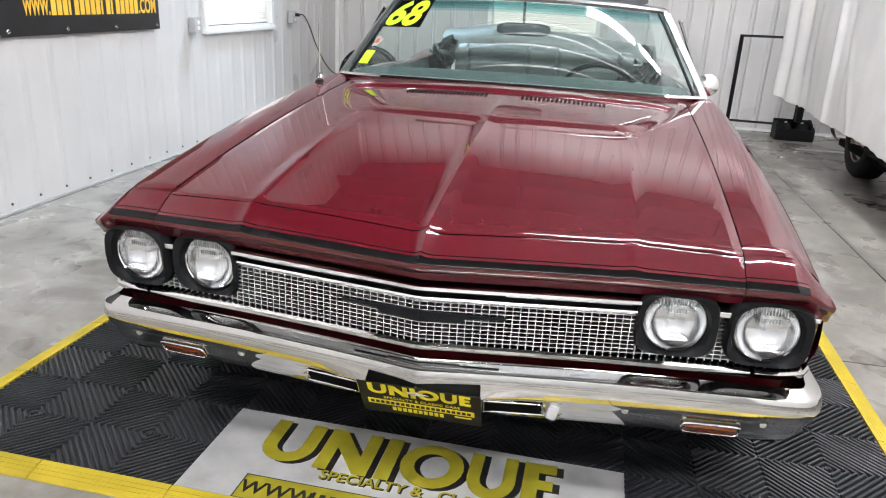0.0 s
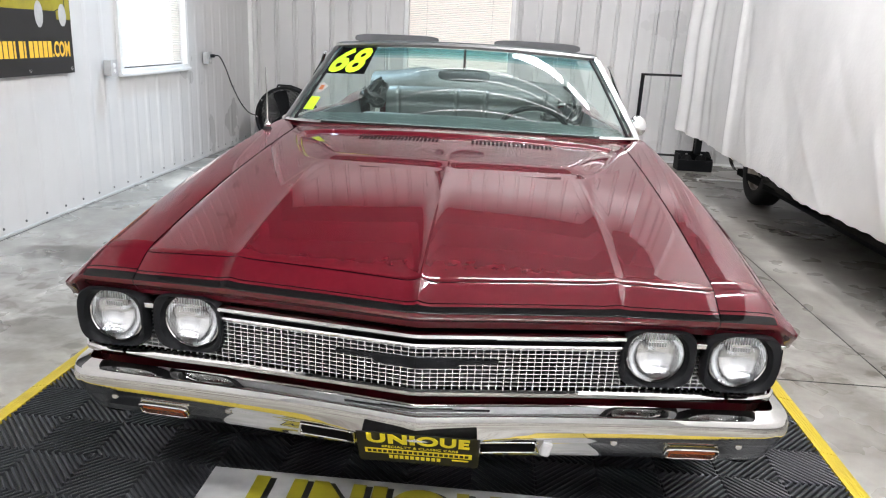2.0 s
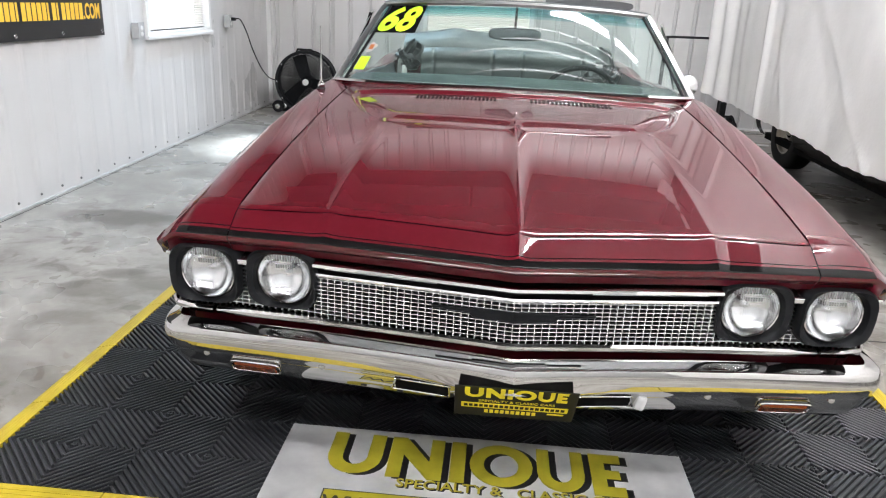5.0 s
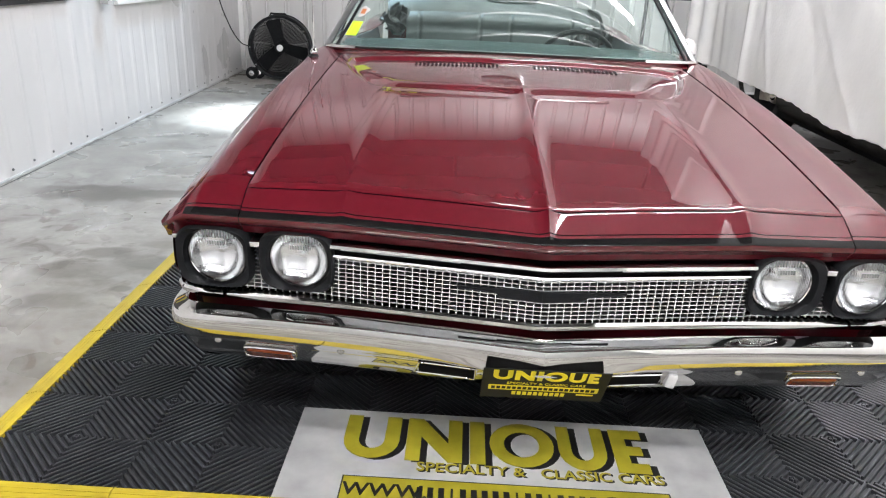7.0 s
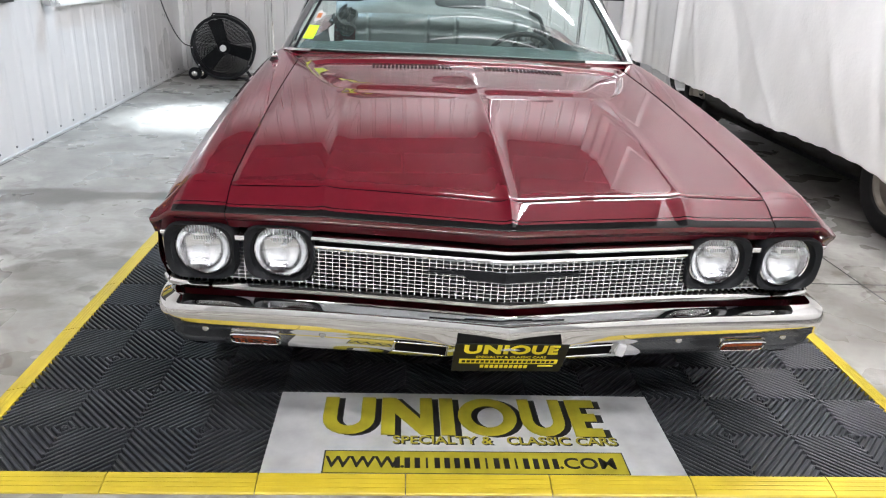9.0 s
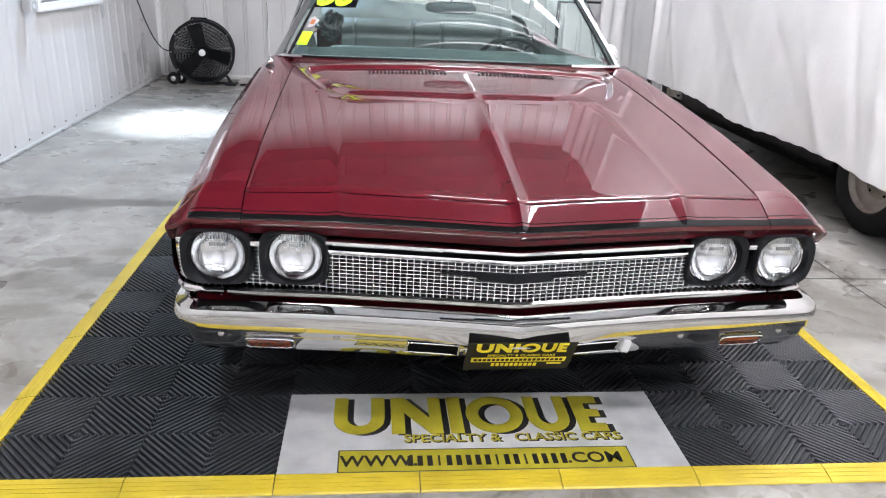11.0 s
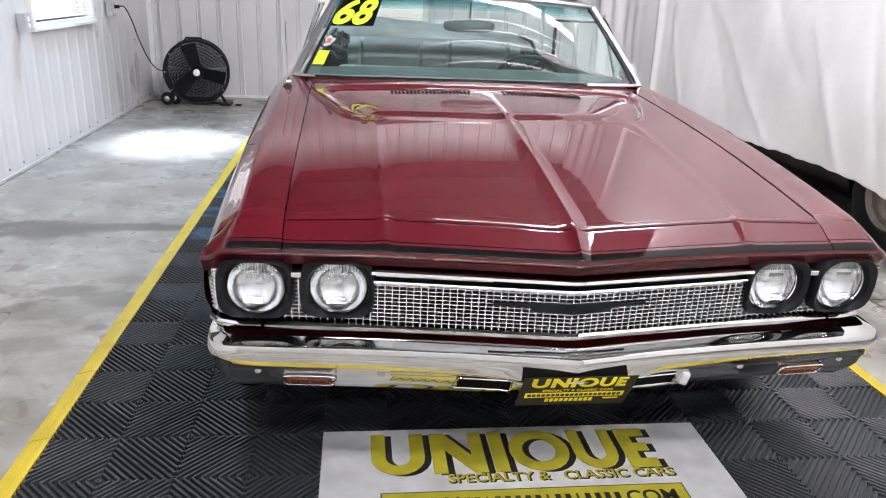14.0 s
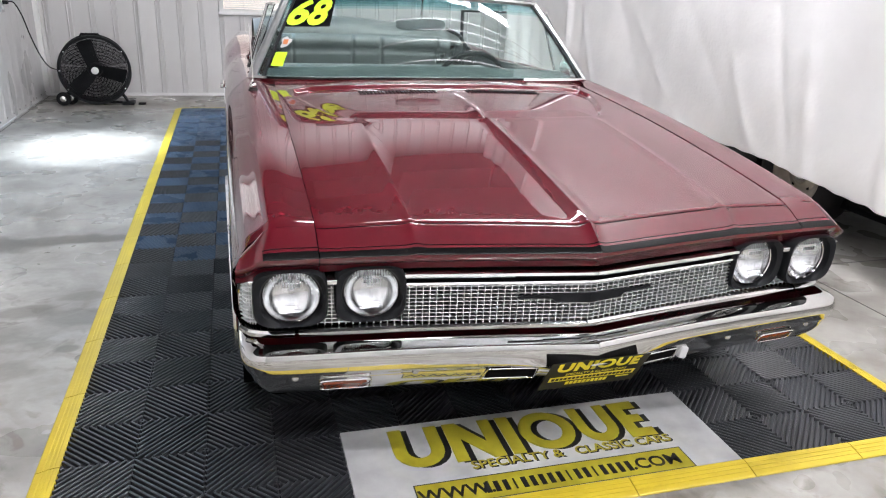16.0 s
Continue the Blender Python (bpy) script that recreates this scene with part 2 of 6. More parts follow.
        add = nt.nodes.new("ShaderNodeMath")
        nt.links.new(ln.outputs["Value"], add.inputs[0])
        nt.links.new(cloud.outputs[0], add.inputs[1])
        rg = nt.nodes.new("ShaderNodeMapRange")
        rg.inputs[1].default_value, rg.inputs[2].default_value, rg.inputs[3].default_value, rg.inputs[4].default_value = 1.08, 1.42, 0.9 * deep, 0.0
        nt.links.new(add.outputs[0], rg.inputs[0])
        c = mixed(rg.outputs[0], c, (0.085, 0.076, 0.064, 1))
    nt.links.new(c, b.inputs["Base Color"])
    r = nt.nodes.new("ShaderNodeMapRange")
    r.inputs[1].default_value, r.inputs[2].default_value, r.inputs[3].default_value, r.inputs[4].default_value = 0.3, 0.7, 0.2, 0.42
    nt.links.new(mid.outputs[0], r.inputs[0])
    nt.links.new(r.outputs[0], b.inputs["Roughness"])
    bp = nt.nodes.new("ShaderNodeBump")
    bp.inputs["Distance"].default_value = 0.0008
    nt.links.new(small.outputs[0], bp.inputs["Height"])
    nt.links.new(bp.outputs[0], b.inputs["Normal"])
    return m


CONCRETE = concrete()
STAIN = material("damp_stain", (0.23, 0.22, 0.20), 0.28, vary=0.2, scale=5)


# ---- mesh helpers ----
def thing(name, label, category, kind="", group="", at=(0, 0, 0)):
    ob = new(name)
    ob.location = at
    ob.empty_display_size = 0.1
    return tagged(ob, label, category, group, kind)


def part(name, bm, mat, parent=None, label="", smooth=False, angle=40):
    me = bpy.data.meshes.new(name)
    bmesh.ops.recalc_face_normals(bm, faces=bm.faces)
    bm.to_mesh(me)
    bm.free()
    for m in (mat if isinstance(mat, (list, tuple)) else [mat]):
        me.materials.append(m)
    if smooth:
        me.shade_smooth()
        if angle:
            me.set_sharp_from_angle(angle=radians(angle))
    ob = new(name, me)
    if parent:
        ob.parent = parent
        ob.matrix_parent_inverse = Matrix.Translation(-Vector(parent.matrix_basis.translation)) if parent.parent is None else Matrix()
    return tagged(ob, label)


def box(bm, x0, x1, y0, y1, z0, z1, bevel=0.0, turn=None):
    r = bmesh.ops.create_cube(bm, size=1)
    vs = r["verts"]
    bmesh.ops.scale(bm, verts=vs, vec=(x1 - x0, y1 - y0, z1 - z0))
    if bevel:
        es = list({e for v in vs for e in v.link_edges})
        g = bmesh.ops.bevel(bm, geom=es, offset=bevel, segments=2, affect="EDGES", profile=0.6)
        vs = list({v for f in g["faces"] for v in f.verts} | {v for v in vs if v.is_valid})
    m = Matrix.Translation(((x0 + x1) / 2, (y0 + y1) / 2, (z0 + z1) / 2))
    if turn is not None:
        m = m @ turn
    bmesh.ops.transform(bm, matrix=m, verts=vs)
    return vs


def B(x0, x1, y0, y1, z0, z1, bevel=0.0, turn=None):
    bm = bmesh.new()
    box(bm, x0, x1, y0, y1, z0, z1, bevel, turn)
    return bm


def sweep(bm, path, profile, closed_path=False, closed_profile=True, up=(0, 0, 1), caps=True):
    """Sweep a 2D profile (side, up) along a 3D path."""
    n, rings = len(path), []
    P = [Vector(p) for p in path]
    U = Vector(up)
    for i, p in enumerate(P):
        a = P[i - 1] if (i or closed_path) else p
        c = P[(i + 1) % n] if (i < n - 1 or closed_path) else p
        d = (c - a).normalized()
        s = d.cross(U)
        s = s.normalized() if s.length > 1e-6 else Vector((1, 0, 0))
        u = s.cross(d).normalized()
        k = 1.0
        if 0 < i < n - 1 or closed_path:
            d1, d2 = (p - a).normalized(), (c - p).normalized()
            k = 1 / max(0.5, math.sqrt(max(0.0, (1 + d1.dot(d2)) / 2)))
        rings.append([bm.verts.new(p + s * q[0] * k + u * q[1]) for q in profile])
    m = len(profile)
    for i in range(n if closed_path else n - 1):
        r0, r1 = rings[i], rings[(i + 1) % n]
        for j in range(m if closed_profile else m - 1):
            bm.faces.new((r0[j], r0[(j + 1) % m], r1[(j + 1) % m], r1[j]))
    if caps and closed_profile and not closed_path:
        bm.faces.new(rings[0][::-1])
        bm.faces.new(rings[-1])
    return rings


def ring(r, n=10):
    return [(r * math.cos(2 * math.pi * i / n), r * math.sin(2 * math.pi * i / n)) for i in range(n)]


def tube(path, r, n=8, up=(0, 0, 1), closed=False):
    bm = bmesh.new()
    sweep(bm, path, ring(r, n), closed, up=up)
    return bm


def lathe(profile, m=None, n=32, bm=None, arc=2 * math.pi):
    """Turn (radius, height) pairs round the local z axis, then place by m."""
    bm = bm or bmesh.new()
    m = m or Matrix()
    rings = []
    for r, h in profile:
        if r < 1e-6:
            rings.append([bm.verts.new(m @ Vector((0, 0, h)))])
        else:
            rings.append([bm.verts.new(m @ Vector((r * math.cos(arc * i / n), r * math.sin(arc * i / n), h))) for i in range(n)])
    for a, c in zip(rings, rings[1:]):
        for i in range(n):
            j = (i + 1) % n
            if len(a) == 1 and len(c) == 1:
                continue
            if len(a) == 1:
                bm.faces.new((a[0], c[i], c[j]))
            elif len(c) == 1:
                bm.faces.new((a[i], a[j], c[0]))
            else:
                bm.faces.new((a[i], a[j], c[j], c[i]))
    return bm


def sheet(fn, us, vs, bm=None, thick=None):
    """A grid of fn(u, v) points; with thick, a second skin offset by that vector closes it."""
    bm = bm or bmesh.new()
    g = [[bm.verts.new(fn(u, v)) for v in vs] for u in us]
    for i in range(len(us) - 1):
        for j in range(len(vs) - 1):
            bm.faces.new((g[i][j], g[i + 1][j], g[i + 1][j + 1], g[i][j + 1]))
    if thick is not None:
        t = Vector(thick)
        h = [[bm.verts.new(v.co + t) for v in row] for row in g]
        a, b = len(us), len(vs)
        for i in range(a - 1):
            for j in range(b - 1):
                bm.faces.new((h[i][j], h[i][j + 1], h[i + 1][j + 1], h[i + 1][j]))
        for i in range(a - 1):
            for j in (0, b - 1):
                bm.faces.new((g[i][j], g[i + 1][j], h[i + 1][j], h[i][j]))
        for j in range(b - 1):
            for i in (0, a - 1):
                bm.faces.new((g[i][j], g[i][j + 1], h[i][j + 1], h[i][j]))
    return bm


def span(a, b, n):
    return [a + (b - a) * i / (n - 1) for i in range(n)]


def lerp(pts, x):
    """Piecewise linear value at x of sorted (x, value) pairs."""
    if x <= pts[0][0]:
        return pts[0][1]
    for (a, p), (b, q) in zip(pts, pts[1:]):
        if x <= b:
            return p + (q - p) * (x - a) / (b - a)
    return pts[-1][1]


def soft(pts, x, w=0.03):
    """lerp, smoothed over +-w."""
    return sum(lerp(pts, x + w * k / 3) * g for k, g in ((-3, 0.08), (-2, 0.14), (-1, 0.18), (0, 0.2), (1, 0.18), (2, 0.14), (3, 0.08)))


def step(a, b, x):
    t = min(1.0, max(0.0, (x - a) / (b - a)))
    return t * t * (3 - 2 * t)


def text_bm(words, size, extrude=0.001, shear=0.0, bold=0.0, spacing=1.0):
    """Letters of the built-in font as a bmesh in the xy plane, centred."""
    cu = bpy.data.curves.new("letters", "FONT")
    cu.body, cu.size, cu.extrude, cu.shear, cu.offset, cu.space_character = words, size, extrude, shear, bold, spacing
    cu.align_x, cu.align_y, cu.resolution_u = "CENTER", "CENTER", 3
    ob = new("letters", cu)
    bpy.context.view_layer.update()
    me = bpy.data.meshes.new_from_object(ob.evaluated_get(bpy.context.evaluated_depsgraph_get()))
    bm = bmesh.new()
    bm.from_mesh(me)
    bpy.data.objects.remove(ob)
    bpy.data.curves.remove(cu)
    bpy.data.meshes.remove(me)
    return bm


def moved(bm, m):
    bmesh.ops.transform(bm, matrix=m, verts=bm.verts)
    return bm


# ---- the building ----
def rib_profile(length, pitch=0.2286, seam=False):
    """(along, proud) pairs of a ribbed steel sheet; with seams each rib is split by a narrow gap."""
    pts, u = [(0.0, 0.0)], pitch * 0.5
    while u < length - 0.06:
        if seam:
            pts += [(u - 0.032, 0.0), (u - 0.022, 0.008), (u - 0.0165, 0.008), (u - 0.016, -0.019), (u + 0.016, -0.019), (u + 0.0165, 0.008), (u + 0.022, 0.008), (u + 0.032, 0.0)]
        else:
            pts += [(u - 0.05, 0.0), (u - 0.03, 0.0022), (u - 0.018, 0.0048), (u + 0.018, 0.0048), (u + 0.03, 0.0022), (u + 0.05, 0.0)]
        u += pitch
    return pts + [(length, 0.0)]


def ribbed_wall(name, origin, along, inward, length, height, openings, label, paint=None):
    """A wall of ribbed sheet on a solid core with openings (u0, u1, z0, z1) through it."""
    o, a, n = Vector(origin), Vector(along), Vector(inward)
    pts = rib_profile(length, seam=name == "wall_north")
    cuts = sorted({u for w in openings for u in w[:2]})
    out = []
    for (u0, d0), (u1, d1) in zip(pts, pts[1:]):
        inner = [c for c in cuts if u0 < c < u1]
        ends = [u0] + inner + [u1]
        for p, q in zip(ends, ends[1:]):
            f = lambda u: d0 + (d1 - d0) * (u - u0) / max(1e-9, u1 - u0)
            out.append((p, f(p), q, f(q)))
    bm = bmesh.new()

    def quad(p, dp, q, dq, z0, z1):
        c = [o + a * p + n * dp, o + a * q + n * dq]
        bm.faces.new([bm.verts.new(v) for v in (c[0] + Vector((0, 0, z0)), c[1] + Vector((0, 0, z0)), c[1] + Vector((0, 0, z1)), c[0] + Vector((0, 0, z1)))])

    for p, dp, q, dq in out:
        if q - p < 1e-6:
            continue
        mid, z = (p + q) / 2, 0.0
        for u0, u1, z0, z1 in sorted((w for w in openings if w[0] < mid < w[1]), key=lambda w: w[2]):
            quad(p, dp, q, dq, z, z0)
            z = z1
        quad(p, dp, q, dq, z, height)
    bmesh.ops.remove_doubles(bm, verts=bm.verts, dist=1e-5)
    wall = part(name, bm, paint or WALLM)
    tagged(wall, label, "wall", kind="structure")
    core = bmesh.new()

    def slab(u0, u1, z0, z1):
        if u1 - u0 < 1e-4 or z1 - z0 < 1e-4:
            return
        c = [o + a * u0 - n * 0.022, o + a * u1 - n * 0.12]
        box(core, min(c[0].x, c[1].x), max(c[0].x, c[1].x), min(c[0].y, c[1].y), max(c[0].y, c[1].y), z0, z1)

    u = 0.0
    for u0, u1, z0, z1 in sorted(openings):
        slab(u, u0, 0, height)
        slab(u0, u1, 0, z0)
        slab(u0, u1, z1, height)
        u = u1
    slab(u, length, 0, height)
    part("wall_core", core, TRIM, wall)
    return wall


WIN_L = (4.24, 5.49, 0.98, 2.28)    # y0, y1, z0, z1 on the left wall
WIN_B = (-0.93, 0.30, 0.985, 2.30)  # x0, x1, z0, z1 on the back wall

bm = bmesh.new()
box(bm, XL - 0.3, XR + 0.3, YF - 0.3, YB + 0.3, -0.2, 0.0)
floor = part("floor", bm, CONCRETE)
tagged(floor, "polished grey concrete floor with stains and saw-cut joints", "floor", kind="structure")
# saw-cut joints, as thin dark fillets let into the slab
for x0, x1, y0, y1 in ((1.985, 1.991, YF, YB), (1.40, XR, 1.362, 1.368)):
    part("floor_joint", B(x0, x1, y0, y1, -0.01, 0.0012), SATIN, floor)
part("floor_edge_joint", B(XL + 0.035, XL + 0.041, YF, YB, -0.01, 0.0012), SATIN, floor)

ribbed_wall("wall_west", (XL, YF, 0), (0, 1, 0), (1, 0, 0), YB - YF, CEIL, [(WIN_L[0] - YF, WIN_L[1] - YF, WIN_L[2], WIN_L[3])], "white ribbed steel wall with screwed sheets")
ribbed_wall("wall_north", (XL, YB, 0), (1, 0, 0), (0, -1, 0), XR - XL, CEIL, [(WIN_B[0] - XL, WIN_B[1] - XL, WIN_B[2], WIN_B[3])], "white ribbed steel back wall with a window")
ribbed_wall("wall_east", (XR, YF, 0), (0, 1, 0), (-1, 0, 0), YB - YF, CEIL, [], "white ribbed steel wall behind the curtain")
ribbed_wall("wall_south", (XL, YF, 0), (1, 0, 0), (0, 1, 0), XR - XL, CEIL, [], "unseen ribbed steel wall, its grey set for reflections", DULLW)

bm = bmesh.new()
pts = [(0.0, 0.0), (YB - YF, 0.0)]
for (u0, d0), (u1, d1) in zip(pts, pts[1:]):
    bm.faces.new([bm.verts.new(v) for v in ((XL, YF + u0, CEIL - d0), (XR, YF + u0, CEIL - d0), (XR, YF + u1, CEIL - d1), (XL, YF + u1, CEIL - d1))])
box(bm, XL - 0.1, XR + 0.1, YF - 0.1, YB + 0.1, CEIL + 0.004, CEIL + 0.1)
tagged(part("ceiling", bm, CEILM), "dark insulated ceiling", "ceiling", kind="structure")

# base flashing with its row of screws
flash = part("baseboard", B(XL, XL + 0.012, YF, YB, 0.0, 0.008), GREY)
tagged(flash, "grey steel base flashing along the wall", "baseboard", kind="structure")
y = YF + 0.12
while y < YB:
    part("screw", moved(lathe([(0.0, 0.008), (0.007, 0.007), (0.010, 0.0)], n=8), pose(XL + 0.004, y, 0.05, 0, 90, 0)), SCREW, flash)
    y += 0.2286
flash2 = part("baseboard_north", B(XL, XR, YB - 0.012, YB, 0.0, 0.03), TRIM)
tagged(flash2, "white steel base flashing along the back wall", "baseboard", kind="structure")
corner = part("corner_trim", B(XL, XL + 0.05, YB - 0.05, YB, 0.03, CEIL), TRIM)
tagged(corner, "white steel corner trim", "trim", kind="structure")


def window(name, m, w, h, label):
    """A window with closed blinds, built in x (across) and z (up), room side at -y, then placed by m."""
    win = new(name)
    win.matrix_basis = m
    tagged(win, label, "window", kind="structure")

    def piece(n, bm, mat, parent=win):
        ob = part(n, bm, mat)
        ob.parent = parent
        return ob

    t = 0.05
    bm = bmesh.new()
    for x0, x1, z0, z1 in ((-t, w + t, -t, 0), (-t, w + t, h, h + t), (-t, 0, 0, h), (w, w + t, 0, h)):
        box(bm, x0, x1, -0.032, 0.12, z0, z1, 0.004)
    piece("window_frame", bm, TRIM)
    piece("window_sill", B(-0.06, w + 0.06, -0.045, 0.02, -0.058, -0.03, 0.004), TRIM)
    pane = piece("pane", B(0, w, 0.09, 0.096, 0, h), CLEAR)
    pane.visible_shadow = False
    piece("blind_rail", B(0.01, w - 0.01, 0.02, 0.05, 0.012, 0.03, 0.004), BLIND)
    slats = bmesh.new()
    z = 0.045
    tilt = Matrix.Rotation(radians(32), 4, "X")
    while z < h - 0.05:
        box(slats, 0.01, w - 0.01, 0.023, 0.047, z - 0.0008, z + 0.0008, turn=tilt)
        z += 0.021
    piece("blind_slats", slats, BLIND)
    for x in (0.18 * w, 0.82 * w):
        piece("blind_cord", B(x - 0.001, x + 0.001, 0.018, 0.02, 0.02, h - 0.03), GREY)
    return win


window("window_1", pose(XL, WIN_L[0], WIN_L[2], 0, 0, 90), WIN_L[1] - WIN_L[0], WIN_L[3] - WIN_L[2], "white window with closed blinds glowing with daylight")
window("window_2", pose(WIN_B[0], YB, WIN_B[2]), WIN_B[1] - WIN_B[0], WIN_B[3] - WIN_B[2], "white window with closed blinds glowing with daylight")
day1 = part("backdrop_west", B(XL - 0.36, XL - 0.34, WIN_L[0] - 0.6, WIN_L[1] + 0.6, 0.4, 2.9), DAYLIGHT)
tagged(day1, "bright daylight outside the window", "sky", kind="structure")
day2 = part("backdrop_north", B(WIN_B[0] - 0.6, WIN_B[1] + 0.6, YB + 0.34, YB + 0.36, 0.4, 2.9), WARMDAY)
tagged(day2, "bright daylight outside the window", "sky", kind="structure")

# ceiling fixtures
def tube_fixture(x, y, turn, length):
    f = thing("ceiling_light", "long white ceiling light with bright tubes, out of view", "ceiling light", group="ceiling lights", at=(x, y, CEIL - 0.02))
    m = pose(x, y, CEIL - 0.1, 0, 0, turn)
    bm = bmesh.new()
    prof = [(-0.11, 0.0), (-0.11, 0.03), (-0.05, 0.075), (0.05, 0.075), (0.11, 0.03), (0.11, 0.0), (0.1, 0.0), (0.045, 0.065), (-0.045, 0.065), (-0.1, 0.0)]
    sweep(bm, [(-length / 2, 0, 0), (length / 2, 0, 0)], prof)
    part("housing", moved(bm, m), TRIM, f)
    for dy in (-0.05, 0.05):
        part("tube", moved(tube([(-length / 2 + 0.04, dy, 0.005), (length / 2 - 0.04, dy, 0.005)], 0.016), m), TUBE, f)


# a fixture modelled for every lamp, the added ones too
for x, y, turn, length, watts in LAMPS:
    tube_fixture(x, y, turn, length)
# a dark housing modelled for each added fill light
for x, y, watts in WALL_FILLS:
    pf = thing("added_wall_fill", "long dark fill light, added out of view to brighten the rear wall", "ceiling light", group="wall washers", at=(x, y, CEIL))
    part("housing", B(x - 1.23, x + 1.23, y - 0.06, y - 0.035, CEIL - 0.46, CEIL, 0.004), CEILM, pf)
sf = thing("ceiling_spotlight", "small dark ceiling spotlight", "spotlight", at=(-2.05, 5.32, CEIL - 0.02))
part("can", lathe([(0.05, 0.0), (0.07, 0.02), (0.07, 0.14), (0.03, 0.16), (0.0, 0.16)], pose(-2.05, 5.32, CEIL - 0.18), 20), CEILM, sf, smooth=True)

# ---- display mat ----
TS = 0.408
MX, MY, MROT = -1.475, -0.045, -0.5   # front left inner corner and turn of the mat
mat = thing("display_mat", "black ribbed plastic tile mat with yellow edging", "floor mat", at=(MX, MY, 0.0))
mat.rotation_euler = (0, 0, radians(MROT))
NX, NY = 7, 16
TOP = 0.017


def tile_mesh(plain, crossed):
    """One tile: a base with diagonal ribs in four quarters that meet in diamonds; two quarters may carry a painted
    sheen.
    """
    verts, faces, slots = [], [], []

    def prism(poly, z0, z1):
        k = len(verts)
        m = len(poly)
        verts.extend([(p[0], p[1], z0) for p in poly] + [(p[0], p[1], z1) for p in poly])
        faces.append(tuple(k + m + i for i in range(m)))
        for i in range(m):
            j = (i + 1) % m
            faces.append((k + i, k + j, k + m + j, k + m + i))

    s, pitch, wide = TS - 0.002, 0.0172, 0.0098
    h = s / 2
    prism([(0, 0), (s, 0), (s, s), (0, s)], 0.0, 0.0055)
    for qx in (0, 1):
        for qy in (0, 1):
            flip = (qx + qy) % 2
            k = -int(h / pitch) - 1
            while k * pitch * 1.0 < 2 * h:
                c0 = k * pitch * 1.414
                k += 1
                c1 = c0 + wide * 1.414
                c = (c0 + c1) / 2
                a, b = (max(0.0, c - h), min(h, c)), (min(h, c), max(0.0, c - h))
                if not 0.004 < c < 2 * h - 0.004:
                    continue
                # a rib along u + v = c with sloped flanks
                k0 = len(verts)
                for (u, v), e in ((a, 0.0018), (b, -0.0018)):
                    for off, z in ((-wide / 2, 0.0055), (-wide * 0.38, TOP - 0.0012), (-wide * 0.14, TOP), (wide * 0.14, TOP), (wide * 0.38, TOP - 0.0012), (wide / 2, 0.0055)):
                        pu, pv = u + e * 0.7 + off * 0.7071, v - e * 0.7 + off * 0.7071
                        verts.append(((h - pu if flip else pu) + qx * h, pv + qy * h, z))
                quads = [(k, k + 1, k + 7, k + 6) for k in range(5)] + [(5, 4, 3, 2, 1, 0), (6, 7, 8, 9, 10, 11)]
                faces.extend([tuple(k0 + i for i in (q if flip else q[::-1])) for q in quads])
                slots.extend((len(faces) - 1 - i, flip) for i in range(len(quads)))
    me = bpy.data.meshes.new("tile")
    me.from_pydata(verts, [], faces)
    me.materials.append(plain)
    me.materials.append(crossed)
    for i, slot in slots:
        me.polygons[i].material_index = slot
    return me


SIGN_I = range(2, 5)   # the three tiles of the front row that the printed panel replaces


def inner(ob):
    ob.parent = mat
    return ob


# sheen of the rear rows is painted: on half the quarters, then all
tile_data, part_sheen_data, full_sheen_data = tile_mesh(TILEM, TILEM), tile_mesh(TILEM, TILE_SHEEN), tile_mesh(TILE_SHEEN, TILE_SHEEN)
for i in range(NX):
    for j in range(NY):
        if j == 0 and i in SIGN_I:
            continue
        o = inner(new("tile", tile_data if MY + j * TS < 1.9 else part_sheen_data if MY + j * TS < 4.6 else full_sheen_data))
        o.location = (i * TS + 0.001, j * TS + 0.001, 0.0)

EW = 0.068


def edge_bm(L):
    bm = bmesh.new()
    prof = [(0.0, 0.0), (0.0, TOP + 0.001), (-0.012, TOP + 0.001), (-EW + 0.004, 0.006), (-EW, 0.003), (-EW, 0.0)]
    sweep(bm, [(0.0015, 0, 0), (L - 0.0015, 0, 0)], [(-p[0], p[1]) for p in prof])
    for k in (0.018, 0.032, 0.046):
        z = TOP + 0.001 - (k - 0.012) / (EW - 0.016) * (TOP - 0.005)
        box(bm, 0.002, L - 0.002, -k - 0.002, -k + 0.002, z - 0.002, z + 0.0012)
    return bm


e = part("edge_strip", edge_bm(TS), YELLOW)
edge_data = e.data
bpy.data.objects.remove(e)
for i in range(NX):
    inner(new("edge_strip", edge_data)).location = (i * TS, 0, 0)
    o = inner(new("edge_strip", edge_data))
    o.location, o.rotation_euler = ((i + 1) * TS, NY * TS, 0), (0, 0, math.pi)
for j in range(NY):
    o = inner(new("edge_strip", edge_data))
    o.location, o.rotation_euler = (0, (j + 1) * TS, 0), (0, 0, -math.pi / 2)
    o = inner(new("edge_strip", edge_data))
    o.location, o.rotation_euler = (NX * TS, j * TS, 0), (0, 0, math.pi / 2)
for x, y, a in ((0, 0, 180), (NX * TS, 0, 270), (NX * TS, NY * TS, 0), (0, NY * TS, 90)):
    bm = lathe([(0.0, TOP + 0.001), (0.012, TOP + 0.001), (EW - 0.004, 0.006), (EW, 0.003), (EW, 0.0)], pose(x, y, 0, 0, 0, a), 24)
    inner(part("edge_corner", bm, YELLOW, smooth=True))

# ---- printed panel in the mat ----
SX0, SX1, SY0, SY1 = 2 * TS, 5 * TS, 0.0, TS
sign = thing("floor_sign", "worn white printed panel with yellow block lettering set in the mat", "floor sign", at=(MX, MY, 0))
sign.rotation_euler = (0, 0, radians(MROT))


